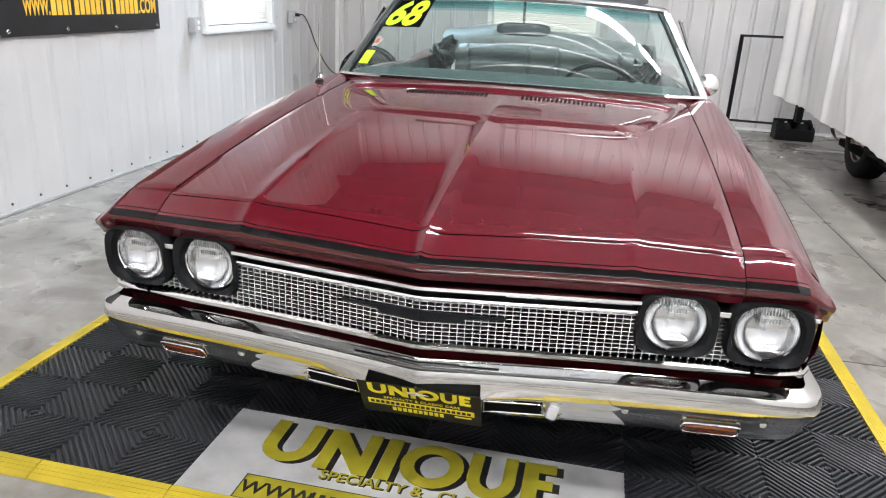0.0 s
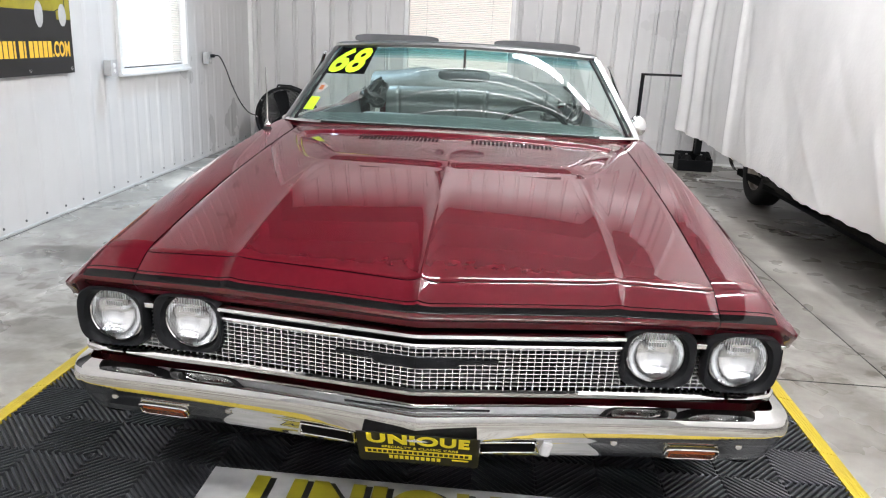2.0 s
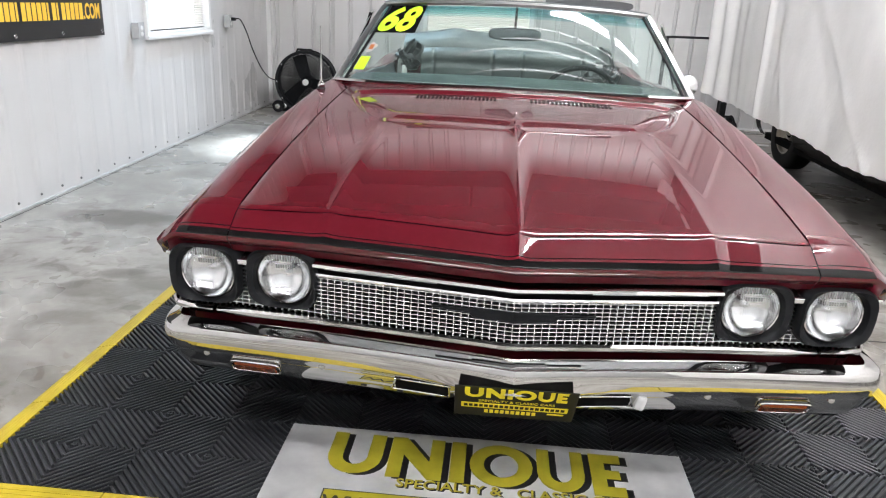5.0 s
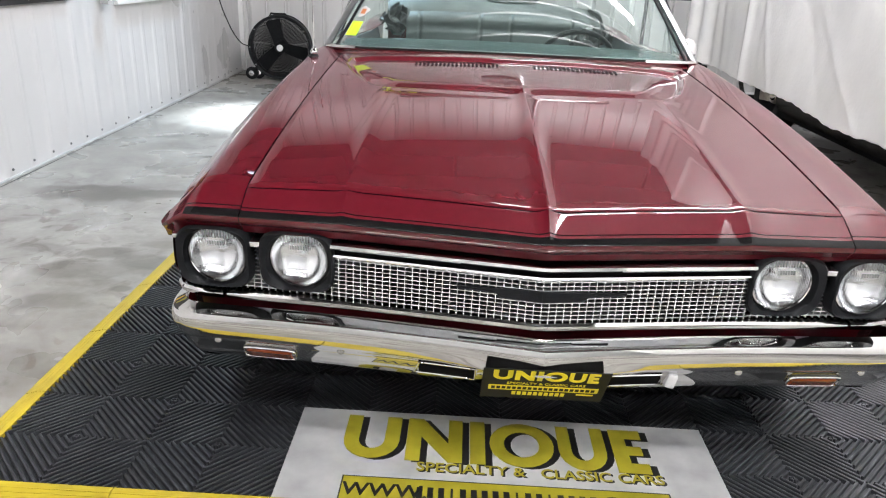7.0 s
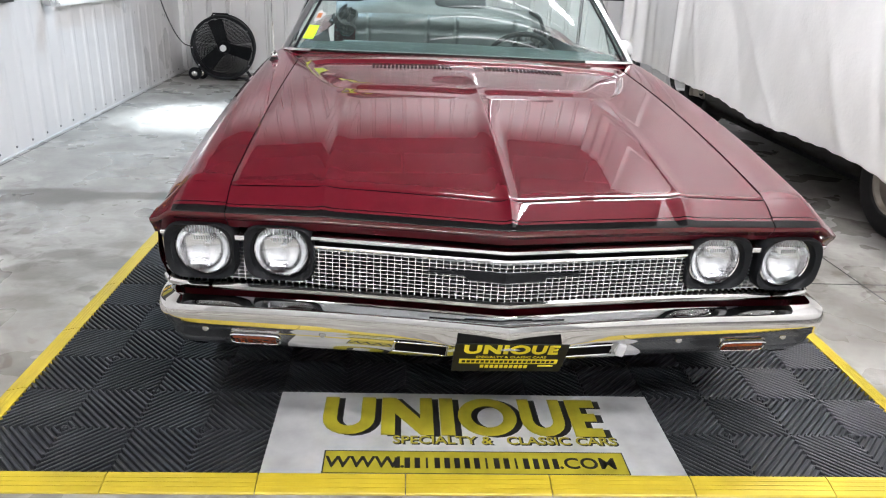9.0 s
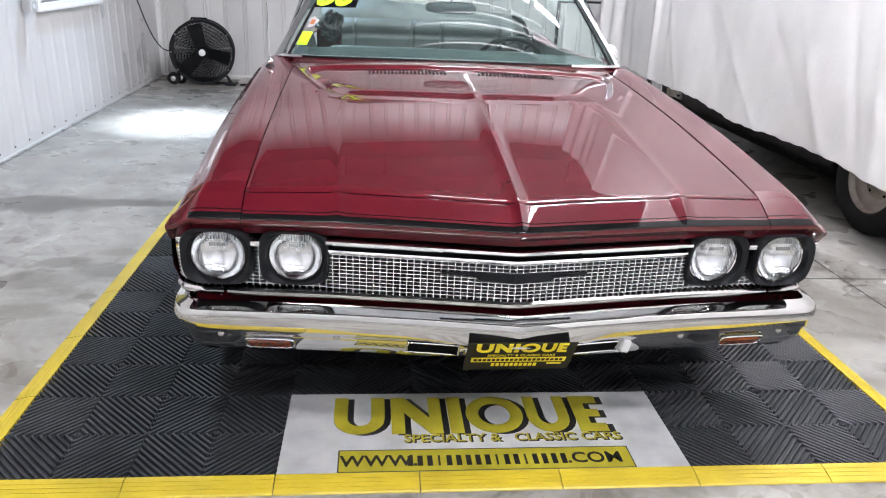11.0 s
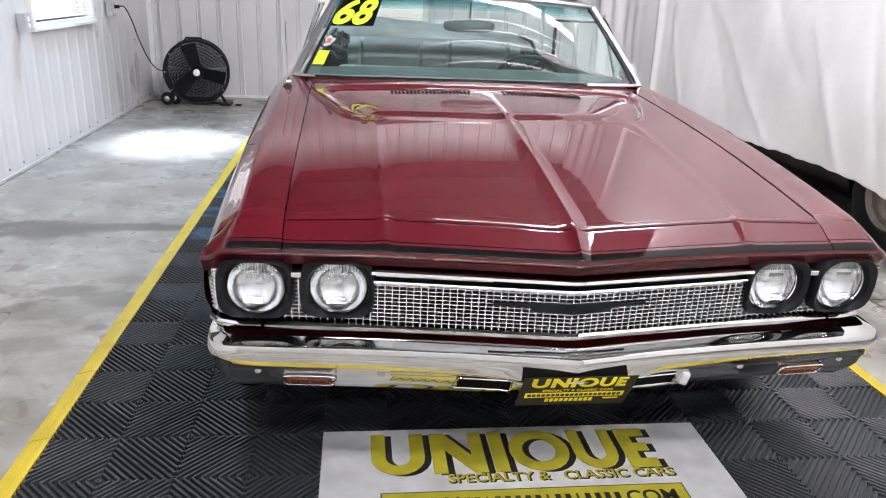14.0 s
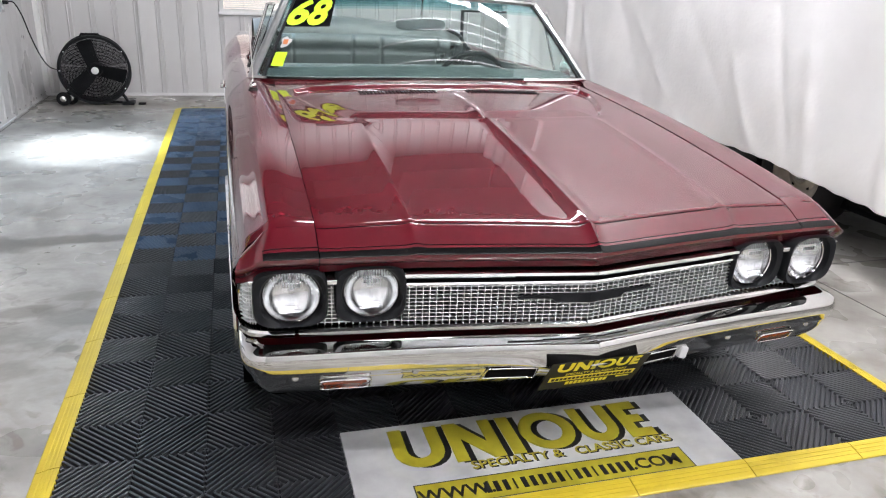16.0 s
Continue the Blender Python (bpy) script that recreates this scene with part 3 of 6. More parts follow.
def on_sign(name, bm, m, label=""):
    ob = part(name, bm, m)
    ob.parent = sign
    return tagged(ob, label)


on_sign("panel", B(SX0 + 0.002, SX1 - 0.002, SY0 + 0.001, SY1 - 0.002, 0.0, TOP + 0.001, 0.002), SIGNW)
SZ = TOP + 0.001


def flat(bm, poly, z, h=0.0012):
    a = [bm.verts.new((x, y, z)) for x, y in poly]
    b = [bm.verts.new((x, y, z + h)) for x, y in poly]
    bm.faces.new(b)
    for i in range(len(poly)):
        j = (i + 1) % len(poly)
        bm.faces.new((a[i], a[j], b[j], b[i]))


def logo_shapes(w, h):
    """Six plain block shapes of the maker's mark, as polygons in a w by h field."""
    u, out = w / 5.42, []

    def tub(x, k):
        n, c = 10, x + 0.5 * k
        lower = [(c - 0.5 * k * math.cos(math.pi * i / n), 0.42 * h - 0.42 * h * math.sin(math.pi * i / n)) for i in range(n + 1)]
        upper = [(c + 0.23 * k * math.cos(math.pi * i / n), 0.42 * h - 0.20 * h * math.sin(math.pi * i / n)) for i in range(n + 1)]
        return [(x, h)] + lower + [(x + k, h), (x + 0.73 * k, h)] + upper + [(x + 0.27 * k, h)]

    out.append(tub(0.0, u))
    x = 1.13 * u
    out.append([(x, 0), (x, h), (x + 0.27 * u, h), (x + 0.75 * u, 0.42 * h), (x + 0.75 * u, h), (x + 1.0 * u, h), (x + 1.0 * u, 0), (x + 0.75 * u, 0), (x + 0.26 * u, 0.56 * h), (x + 0.26 * u, 0)])
    x = 2.27 * u
    out.append([(x, 0), (x, h), (x + 0.27 * u, h), (x + 0.27 * u, 0)])
    cx, cy, n = 3.20 * u, h / 2, 24
    outer = [(cx + 0.58 * u * math.cos(2 * math.pi * i / n), cy + 0.51 * h * math.sin(2 * math.pi * i / n)) for i in range(n + 1)]
    hole = [(cx + 0.32 * u * math.cos(2 * math.pi * i / n), cy + 0.29 * h * math.sin(2 * math.pi * i / n)) for i in range(n + 1)]
    for i in range(n):
        out.append([outer[i], outer[i + 1], hole[i + 1], hole[i]])
    out.append(tub(3.72 * u + 0.14 * u, 0.86 * u))
    x = 4.84 * u
    c, r = x + 0.27 * u, x + 0.58 * u
    out.append([(x, 0), (x, h), (r, h), (r, 0.78 * h), (c, 0.78 * h), (c, 0.61 * h), (r - 0.05 * u, 0.61 * h), (r - 0.05 * u, 0.40 * h), (c, 0.40 * h), (c, 0.22 * h), (r, 0.22 * h), (r, 0)])
    return out


def logo(bm, x, y, w, h, z, t=0.0012, lean=0.0):
    for poly in logo_shapes(w, h):
        flat(bm, [(x + a + lean * b, y + b) for a, b in poly], z, t)
    return bm


on_sign("mark_shadow", logo(bmesh.new(), 0.985, 0.172, 0.88, 0.2, SZ, 0.0006), SIGNB)
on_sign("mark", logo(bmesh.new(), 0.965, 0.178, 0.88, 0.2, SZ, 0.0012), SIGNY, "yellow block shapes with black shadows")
for words, x in (("SPECIALTY &", 1.335), ("CLASSIC CARS", 1.700)):
    on_sign("lettering_shadow", moved(text_bm(words, 0.053, 0.0003, bold=0.0016), pose(x + 0.005, 0.150, SZ + 0.0004)), SIGNB)
    on_sign("lettering", moved(text_bm(words, 0.053, 0.0004, bold=0.0008), pose(x, 0.153, SZ + 0.0012)), SIGNY)
on_sign("web_bar_border", B(0.988, 1.872, 0.001, 0.102, SZ, SZ + 0.0006), SIGNB)
on_sign("web_bar", B(0.992, 1.868, 0.003, 0.098, SZ, SZ + 0.0012), SIGNY)
on_sign("lettering", moved(text_bm("WWW.", 0.068, 0.0003, bold=0.0014), pose(1.108, 0.047, SZ + 0.0017)), SIGNB)
on_sign("lettering", moved(text_bm(".COM", 0.068, 0.0003, bold=0.0014), pose(1.755, 0.047, SZ + 0.0017)), SIGNB)
for i in range(17):
    x = 1.19 + i * 0.0288
    x0, x1 = (x + 0.002, x + 0.018) if i not in (3, 9, 12) else (x + 0.006, x + 0.012)
    bm = bmesh.new()
    flat(bm, [(x0, 0.024), (x1, 0.024), (x1, 0.07), (x0, 0.07)], SZ + 0.0012, 0.0006)
    on_sign("address_bar", bm, SIGNB)

# ---- curtain ----
def curtain():
    y0, y1 = -3.2, 6.3
    cur = thing("curtain", "white cloth curtain hanging in soft folds before a parked car", "curtain", at=(2.25, 1.5, 4.13))
    rnd = random.Random(5)
    ph = [rnd.uniform(0, 6.28) for _ in range(8)]

    CREASES = [(1.75, 0.8, 0.16, 0.05, -0.030), (1.98, 0.95, 0.30, 0.035, 0.022), (2.25, 0.7, 0.55, 0.05, -0.018), (2.9, 1.2, 0.9, 0.06, 0.016), (3.4, 0.9, 1.2, 0.05, -0.018), (3.9, 1.1, 0.8, 0.07, 0.016), (4.45, 0.8, 0.5, 0.04, -0.020), (4.7, 1.3, 0.12, 0.05, 0.024), (1.2, 1.5, -0.25, 0.07, 0.018)]

    def fold(y, z):
        k = (4.15 - z) / 3.65
        a = 0.014 * math.sin(2.6 * y + ph[0] + 0.4 * z) + 0.005 * math.sin(6.1 * y + ph[1] - 0.7 * z) + 0.0014 * math.sin(13.6 * y + ph[2] + 0.5 * math.sin(2 * z)) + 0.0005 * math.sin(31 * y + ph[3] + z)
        b = 0.018 * math.sin(1.7 * y + 1.9 * z + ph[4]) + 0.010 * math.sin(4.1 * z - 2.3 * y + ph[5]) + 0.005 * math.sin(7.3 * z + 5.2 * y + ph[6]) - 0.02 * max(0.0, 1 - abs(y - 1.05 - 0.12 * math.sin(2.2 * z)) / 0.06)
        # slack creases that run down to the hem from each gathered fold
        for yc, zc, lean, wide, deep in CREASES:
            u = y - yc - lean * (z - zc)
            b += 0.55 * deep * math.exp(-(u / wide) ** 2) * math.exp(-((z - zc) / 0.55) ** 2) * (1 + 0.35 * math.sin(19 * z + 7 * yc))
        bunch = 0.020 * math.sin(24 * y) * step(5.2, 6.15, y) - 0.030 * math.exp(-((y - 4.86 - 0.03 * z) / 0.05) ** 2)
        return a * (0.5 + 0.6 * k) + b * k * 0.8 + bunch

    def at(y, v):
        hem = lerp([(-3.2, 0.36), (0.9, 0.36), (1.55, 0.395), (2.1, 0.46), (3.1, 0.44), (4.0, 0.485), (5.0, 0.49), (6.0, 0.52), (6.3, 0.57)], y) + 0.005 * math.sin(5 * y + 1) + 0.004 * math.sin(17 * y) + 0.003 * math.sin(41 * y + 2)
        z = hem + (4.15 - hem) * v
        x = 2.22 + fold(y, z) + 0.02 * step(5.2, 6.15, y) - 0.13 * step(5.5, 6.3, y) ** 1.5
        return Vector((x, y, z))

    part("cloth", sheet(at, span(y0, y1, 460), [v ** 1.5 for v in span(0, 1, 70)], thick=(0.004, 0, 0)), CLOTH, cur, smooth=True, angle=0)
    part("rail", tube([(2.25, y0, 4.17), (2.25, y1, 4.17)], 0.018), CEILM, cur)
    for k in range(6):
        y = y0 + 0.2 + k * (y1 - y0 - 0.4) / 5
        part("hanger", tube([(2.25, y, 4.17), (2.25, y, CEIL)], 0.008, up=(0, 1, 0)), CEILM, cur)


curtain()
# ---- the car ----
car = thing("convertible_car", "burgundy vintage convertible, top folded down, chrome bumper, on black mat", "car")
ZE = [(0.0, 0.756), (0.17, 0.785), (0.5, 0.836), (0.9, 0.883), (1.3, 0.917), (1.526, 0.933), (1.75, 0.946)]
YF_HOOD = [(0.0, 0.082), (0.25, 0.122), (0.487, 0.158), (0.735, 0.172), (0.742, 0.186), (0.95, 0.19)]
Y_LIP = [(0.0, -0.012), (0.1, 0.005), (0.25, 0.03), (0.487, 0.066), (0.735, 0.086), (0.86, 0.094), (0.905, 0.102), (0.938, 0.132)]


CROWN = [float(c) for c in np.polyfit([y for y, z in ZE], [z for y, z in ZE], 3)]


def crown(y):
    """Height of the fender line at y, one smooth curve."""
    return ((CROWN[0] * y + CROWN[1]) * y + CROWN[2]) * y + CROWN[3]


def hood_front(x):
    return soft(YF_HOOD, abs(x), 0.02) if abs(x) < 0.7365 else 0.188


def hood_rear(x):
    return 1.652 + 0.085 * (x / 0.79) ** 2


# half outline of the sunken tray before the windscreen, nose first
TRAY = [(0.0, 0.957), (0.08, 0.972), (0.30, 0.993), (0.47, 1.018), (0.535, 1.052), (0.585, 1.14), (0.635, 1.28), (0.678, 1.43), (0.672, 1.53), (0.60, 1.565), (0.30, 1.555), (0.0, 1.55)]


def tray_depth(x, y):
    """Distance from the tray's rim, positive inside."""
    p, best, inside = Vector((abs(x), y)), 9.0, False
    for (ax, ay), (bx, by) in zip(TRAY, TRAY[1:]):
        a, ab = Vector((ax, ay)), Vector((bx - ax, by - ay))
        f = min(1.0, max(0.0, (p - a).dot(ab) / ab.length_squared))
        best = min(best, (p - a - ab * f).length)
        if (ay > y) != (by > y) and p.x < ax + (bx - ax) * (y - ay) / (by - ay):
            inside = not inside
    return best if inside else -best


def hood_z(x, y):
    a = abs(x)
    z = crown(y) + 0.022 * (1 - (a / 0.735) ** 2) * (0.75 + 0.4 * step(0.2, 1.3, y))
    tail = step(0.98, 1.45, y)
    # faint waves of a hand-finished panel
    z += 0.0002 * math.sin(9 * x + 5 * y + 1) * math.sin(8 * y - 4 * x) + 0.00012 * math.sin(17 * x - 6 * y)
    # centre ridge, dying out in the tray
    z += 0.0105 * max(0.0, 1 - a / 0.048) ** 2 * (1 - tail)
    # creases that flank the raised middle
    d = 0.487 - 0.006 * step(0.2, 1.1, y) - a
    z += 0.0036 * max(0.0, 1 - abs(d) / (0.05 if d >= 0 else 0.04)) ** 2 * (1 - step(0.95, 1.02, y))
    # tray: a rolled rim, a short fall, then a slow rise to the rear
    if y > 0.85:
        d = tray_depth(x, y)
        z += 0.0010 * step(-0.05, -0.004, d) * (1 - step(-0.004, 0.012, d))
        z -= 0.0140 * step(-0.004, 0.024, d) * (1 - 0.66 * step(0.014, 0.125, d))
    return z


def spaced(values, gap):
    """Ordered values with near doubles left out, ends kept."""
    out = [min(values)]
    for v in sorted(values):
        if v - out[-1] >= gap:
            out.append(v)
    out[-1] = max(values)
    return out


NXH = spaced({round(v, 4) for v in [*span(-0.7358, 0.7358, 121), *span(-0.08, 0.08, 33), *span(0.41, 0.70, 60), *span(-0.70, -0.41, 60)]}, 0.002)


def hood_point(x, v):
    y0, y1 = hood_front(x), hood_rear(x)
    y = y0 + (y1 - y0) * v
    z = hood_z(x, y)
    edge = max(0.0, 1 - (y - y0) / 0.008)
    lip = max(0.0, 1 - (y - y0) / 0.05)   # the panel rolls over towards its front edge
    side = max(0.0, 1 - (0.7358 - abs(x)) / 0.006)
    return Vector((x, y, z - 0.0030 * edge ** 2 - 0.0022 * lip ** 3 - 0.002 * side ** 2))


bm = sheet(hood_point, NXH, spaced({*span(0, 1, 130), *span(0.52, 0.66, 80), *span(0.66, 1, 90), *span(0.008, 0.04, 30), 0.001, 0.002, 0.0035, 0.005, 0.0065, 0.008, 0.0095}, 0.0009))
part("hood", bm, PAINT, car, "burgundy hood with a centre ridge and two creases", smooth=True, angle=0)
part("engine_bay", sheet(lambda x, v: hood_point(x * 0.985, v) + Vector((0, 0, -0.03)), span(-0.765, 0.765, 24), span(0.0, 1.0, 24)), DARK, car)

# louvres in the tray: near-black blocks paint the shade of open slots
for s in (-1, 1):
    n = 21 if s < 0 else 20
    for i in range(n):
        x = s * (0.075 + 0.325 * i / (n - 1))
        y = 1.425
        z = hood_z(x, y)
        tilt = math.degrees(math.atan2(hood_z(x, y + 0.022) - hood_z(x, y - 0.022), 0.044))
        m = Matrix.Translation((x, y, z + 0.0015)) @ pose(0, 0, 0, tilt, 0, 0)
        bm = bmesh.new()
        box(bm, -0.0045, 0.0045, -0.028, 0.028, -0.004, 0.0016, 0.0012)
        part("louvre_slot", moved(bm, m), DARK, car)

# nose: header panel and fender tips


def catmull(P, t):
    n = len(P) - 1
    i = min(n - 1, int(t * n))
    f = t * n - i
    p0, p1, p2, p3 = P[max(0, i - 1)], P[i], P[i + 1], P[min(n, i + 2)]
    return 0.5 * ((2 * p1) + (p2 - p0) * f + (2 * p0 - 5 * p1 + 4 * p2 - p3) * f * f + (3 * p1 - p0 - 3 * p2 + p3) * f * f * f)


FT = [(0.737, 0.0), (0.80, 0.004), (0.853, 0.002), (0.868, -0.005), (0.886, -0.019), (0.926, -0.053), (0.938, -0.070)]   # fall of the fender's top
# rows across the nose: a flat slope with pinstripe and stripe, a tight crease, the undercut
SLOPE = [0.0, 0.012, 0.03, 0.05, 0.08, 0.12, 0.22, 0.34, 0.46, 0.56, 0.64, 0.675, 0.705, 0.785, 0.83, 0.88, 0.94, 0.975]
NOSE_S = list(range(len(SLOPE) + 12))
ROLL_L, ROLL_H = 0.04, 0.005


def nose_point(x, row):
    a = abs(x)
    e = step(0.87, 0.938, a)
    y0 = hood_front(x) - 0.005
    z0 = hood_z(x, y0) - 0.005 if a < 0.7365 else crown(y0) + soft(FT, a, 0.008)
    yl = soft(Y_LIP, a, 0.012)
    zl = 0.735 - 0.004 * a - 0.034 * e
    n = len(SLOPE)
    S = Vector((x, yl, zl))
    T = Vector((x, y0, z0))
    D = (S - T)
    if row < n:
        f = SLOPE[row]
        p = T + D * f
        p.z += 0.0004 * math.sin(math.pi * f) * (1 + 12 * e) - (0.0006 if a < 0.7365 else 0.0) * max(0.0, 1 - f / 0.028) ** 2
    else:
        k = row - n
        A = S - D * 0.025
        C = Vector((x, yl + 0.003, zl - 0.013))
        if k < 6:
            q = (k + 1) / 6
            p = A * (1 - q) ** 2 + (S + Vector((0, -0.002, -0.002))) * 2 * q * (1 - q) + C * q * q
        else:
            U = [Vector((x, yl + 0.0145, zl - 0.024)), Vector((x, yl + 0.0245, zl - 0.036)), Vector((x, yl + 0.0300, zl - 0.046)), Vector((x, yl + 0.035, zl - 0.0515)), Vector((x, yl + 0.045, zl - 0.053)), Vector((x, yl + 0.08, zl - 0.053))]
            p = U[k - 6]
    p.x -= math.copysign(0.014 * (1 - min(1.0, row / n)), x) * step(0.85, 0.938, a)
    p.x += math.copysign(-0.006 * min(1.0, row / n), x) * step(0.88, 0.938, a)
    # a soft keel where the hood's ridge runs out, and its creases
    if a > 0.7365 and row < n:   # the fender's top rolls over into the nose
        p.z -= ROLL_H * max(0.0, 1 - SLOPE[row] * D.length / ROLL_L) ** 2
    w = math.sin(math.pi * min(1.0, 0.25 + 0.75 * row / (n + 6))) if row < n + 6 else 0.0
    p.z += 0.0045 * max(0.0, 1 - a / 0.028) ** 2 * w
    p.z += 0.0035 * max(0.0, 1 - abs(a - 0.487) / 0.04) ** 2 * w
    return p


def nose(name, x0, x1, n, label):
    bm = sheet(nose_point, span(x0, x1, n), NOSE_S)
    bm.faces.ensure_lookup_table()
    rows = len(NOSE_S) - 1
    for i, f in enumerate(bm.faces):
        j = i % rows
        c = f.calc_center_median()
        if j in (11, 13, 14, 15, 16, 17, 18):
            if abs(c.x) < 0.876:
                f.material_index = 1
    return part(name, bm, [PAINT, STRIPE], car, label, smooth=True, angle=28)


nose("header_panel", -0.7360, 0.7360, 181, "burgundy header panel with a black stripe")
for s in (-1, 1):
    nose("fender_nose", s * 0.7388, s * 0.938, 46, "burgundy fender tip with the end of the black stripe")


# body sides
def belt(y):
    if y < 1.6:
        return crown(y)
    return crown(y) * (1 - step(1.6, 1.9, y)) + step(1.6, 1.9, y) * soft(ZE + [(2.6, 0.935), (3.1, 0.915), (3.55, 0.95), (4.0, 0.955), (4.9, 0.925)], y, 0.1)


def side_xz(y, t):
    """Outer skin of the body side at station y, from the top's inner edge (t=0) to the sill (t=1)."""
    zb = belt(y) - ROLL_H * max(0.0, 1 - (y - 0.181) / ROLL_L) ** 2
    nar = 1 - 0.004 * (1 - step(0.05, 0.7, y)) - 0.05 * step(3.9, 5.0, y)
    inn = lerp([(0.1, 0.7385), (1.6, 0.7385), (1.78, 0.80), (3.0, 0.81), (3.4, 0.74), (5.0, 0.70)], y)
    k = step(0.25, 1.1, y)   # the bevel outside the crease steepens backwards
    P = [(inn, 0.0), (max(inn + 0.015, 0.80), 0.005), (0.848, 0.003), (0.866, -0.005), (0.882, -0.018), (0.917 + 0.006 * k, -0.048 - 0.011 * k), (0.946 + 0.003 * k, -0.104 - 0.016 * k)]
    P = [Vector((px * (nar if px > inn else 1), 0, zb + pz)) for px, pz in P]
    low = 0.19 * (1 - step(0.22, 0.6, y))
    P += [Vector((0.954 * nar, 0, 0.40 + 0.33 * zb)), Vector((0.958 * nar, 0, 0.56)), Vector((0.945 * nar, 0, 0.46 + 0.3 * low)), Vector((0.935 * nar, 0, 0.36 + 0.6 * low)), Vector((0.915 * nar, 0, 0.27 + low)), Vector((0.86 * nar, 0, 0.23 + 1.2 * low))]
    return catmull(P, t)


def side_panel(name, y0, y1, n, s, label="", lead=None):
    def at(y, t):
        p = side_xz(y, t)
        yy = y
        if lead and y < lead + 0.25:   # leading edge falls back below the tip
            yy = y + 0.03 * step(0.35, 0.6, t) * (1 - (y - y0) / 0.25)
        return Vector((s * p.x, yy, p.z))
    bm = sheet(at, list(span(y0, y0 + 0.05, 14))[:-1] + list(span(y0 + 0.05, y1, n)) if lead else span(y0, y1, n), span(0, 1, 56))
    return part(name, bm, PAINT, car, label, smooth=True, angle=0)


def cut(ob, cutter_bm):
    """Cut a volume out of a part for good."""
    me = bpy.data.meshes.new("cutter")
    bmesh.ops.recalc_face_normals(cutter_bm, faces=cutter_bm.faces)
    cutter_bm.to_mesh(me)
    cutter_bm.free()
    c = new("cutter", me)
    md = ob.modifiers.new("cut", "BOOLEAN")
    md.object, md.operation, md.solver = c, "DIFFERENCE", "EXACT"
    bpy.context.view_layer.update()
    out = bpy.data.meshes.new_from_object(ob.evaluated_get(bpy.context.evaluated_depsgraph_get()))
    ob.modifiers.remove(md)
    ob.data = out
    bpy.data.objects.remove(c)
    out.shade_smooth()


WY = (0.93, 3.775)   # axle stations
for s in (-1, 1):
    f = side_panel("fender", 0.181, 1.765, 90, s, "burgundy front fender", lead=0.181)
    d = side_panel("door", 1.771, 3.02, 40, s, "burgundy door")
    q = side_panel("quarter_panel", 3.026, 4.92, 70, s, "burgundy rear quarter panel")
    for ob, yc in ((f, WY[0]), (q, WY[1])):
        cbm = bmesh.new()
        prof = [(0.0, -0.2), (0.372, -0.2), (0.372, 0.2), (0.0, 0.2)]
        lathe(prof, pose(s * 0.93, yc, 0.335, 0, 90, 0), 48, cbm)
        cut(ob, cbm)
        # bright arch trim and dark well
        arc = [(s * 0.952, yc + 0.375 * math.cos(a), 0.335 + 0.375 * math.sin(a)) for a in span(radians(-12), radians(192), 40)]
        part("arch_trim", tube(arc, 0.011, 6, up=(1, 0, 0)), BRIGHT, car, "bright wheel arch trim")
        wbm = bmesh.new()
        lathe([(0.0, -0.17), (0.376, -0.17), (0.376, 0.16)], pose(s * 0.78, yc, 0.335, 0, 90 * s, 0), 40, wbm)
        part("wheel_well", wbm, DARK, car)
    part("door_handle", B(s * 0.962 - 0.012, s * 0.962 + 0.012, 2.72, 2.86, 0.775, 0.80, 0.008), CHROME, d, "chrome door handle")
    part("door_handle_button", B(s * 0.965 - 0.012, s * 0.965 + 0.012, 2.68, 2.71, 0.778, 0.80, 0.006), CHROME, d)
    # inner door and sill trim
    part("door_cap", sheet(lambda y, t: Vector((s * (0.80 - 0.06 * t), y, belt(y) - 0.002 - 0.25 * max(0, t - 0.3))), span(1.8, 3.4, 24), span(0, 1, 8)), VINYL, car)
    part("sill_trim", B(s * 0.925 - 0.008, s * 0.925 + 0.008, 1.35, 3.35, 0.245, 0.285, 0.004), BRIGHT, car)


def wheel(x, yc, s, parent, mat_rim, zc=0.335, R=0.335):
    prof = [(0.20, -0.085), (0.215, -0.1), (0.27, -0.105), (0.31, -0.098), (R - 0.006, -0.075), (R, -0.05), (R, 0.05), (R - 0.006, 0.075), (0.31, 0.098), (0.27, 0.105), (0.215, 0.1), (0.20, 0.085)]
    m = pose(x, yc, zc, 0, 90 * s, 0)
    w = part("wheel", lathe([(0.0, 0.03), (0.03, 0.045), (0.07, 0.05), (0.09, 0.035), (0.125, 0.03), (0.15, 0.05), (0.165, 0.055), (0.185, 0.06), (0.196, 0.085), (0.205, 0.09), (0.205, 0.08), (0.198, 0.0), (0.198, -0.085)], m, 40), mat_rim, parent, smooth=True, angle=35)
    part("tyre", lathe(prof, m, 48), RUBBER, w, "black tyre", smooth=True, angle=35)
    part("hub_cap", lathe([(0.0, 0.075), (0.03, 0.072), (0.055, 0.055), (0.06, 0.04)], m, 24), CHROME, w, smooth=True)
    for k in range(5):
        a = k * 2 * math.pi / 5
        part("wheel_slot", moved(lathe([(0.0, 0.033), (0.012, 0.033), (0.012, 0.028)], n=10), m @ pose(0.108 * math.cos(a), 0.108 * math.sin(a), 0)), DARK, w)
    return w


for yc in WY:
    for s in (-1, 1):
        wheel(s * 0.80, yc, s, car, STEEL)

# ---- grille, lamps ----
def G(x):
    a = abs(x)
    return soft([(0.0, 0.022), (0.5, 0.098), (0.86, 0.145), (0.915, 0.17), (0.93, 0.21)], a, 0.012)


GZ0, GZ1 = 0.522, 0.644
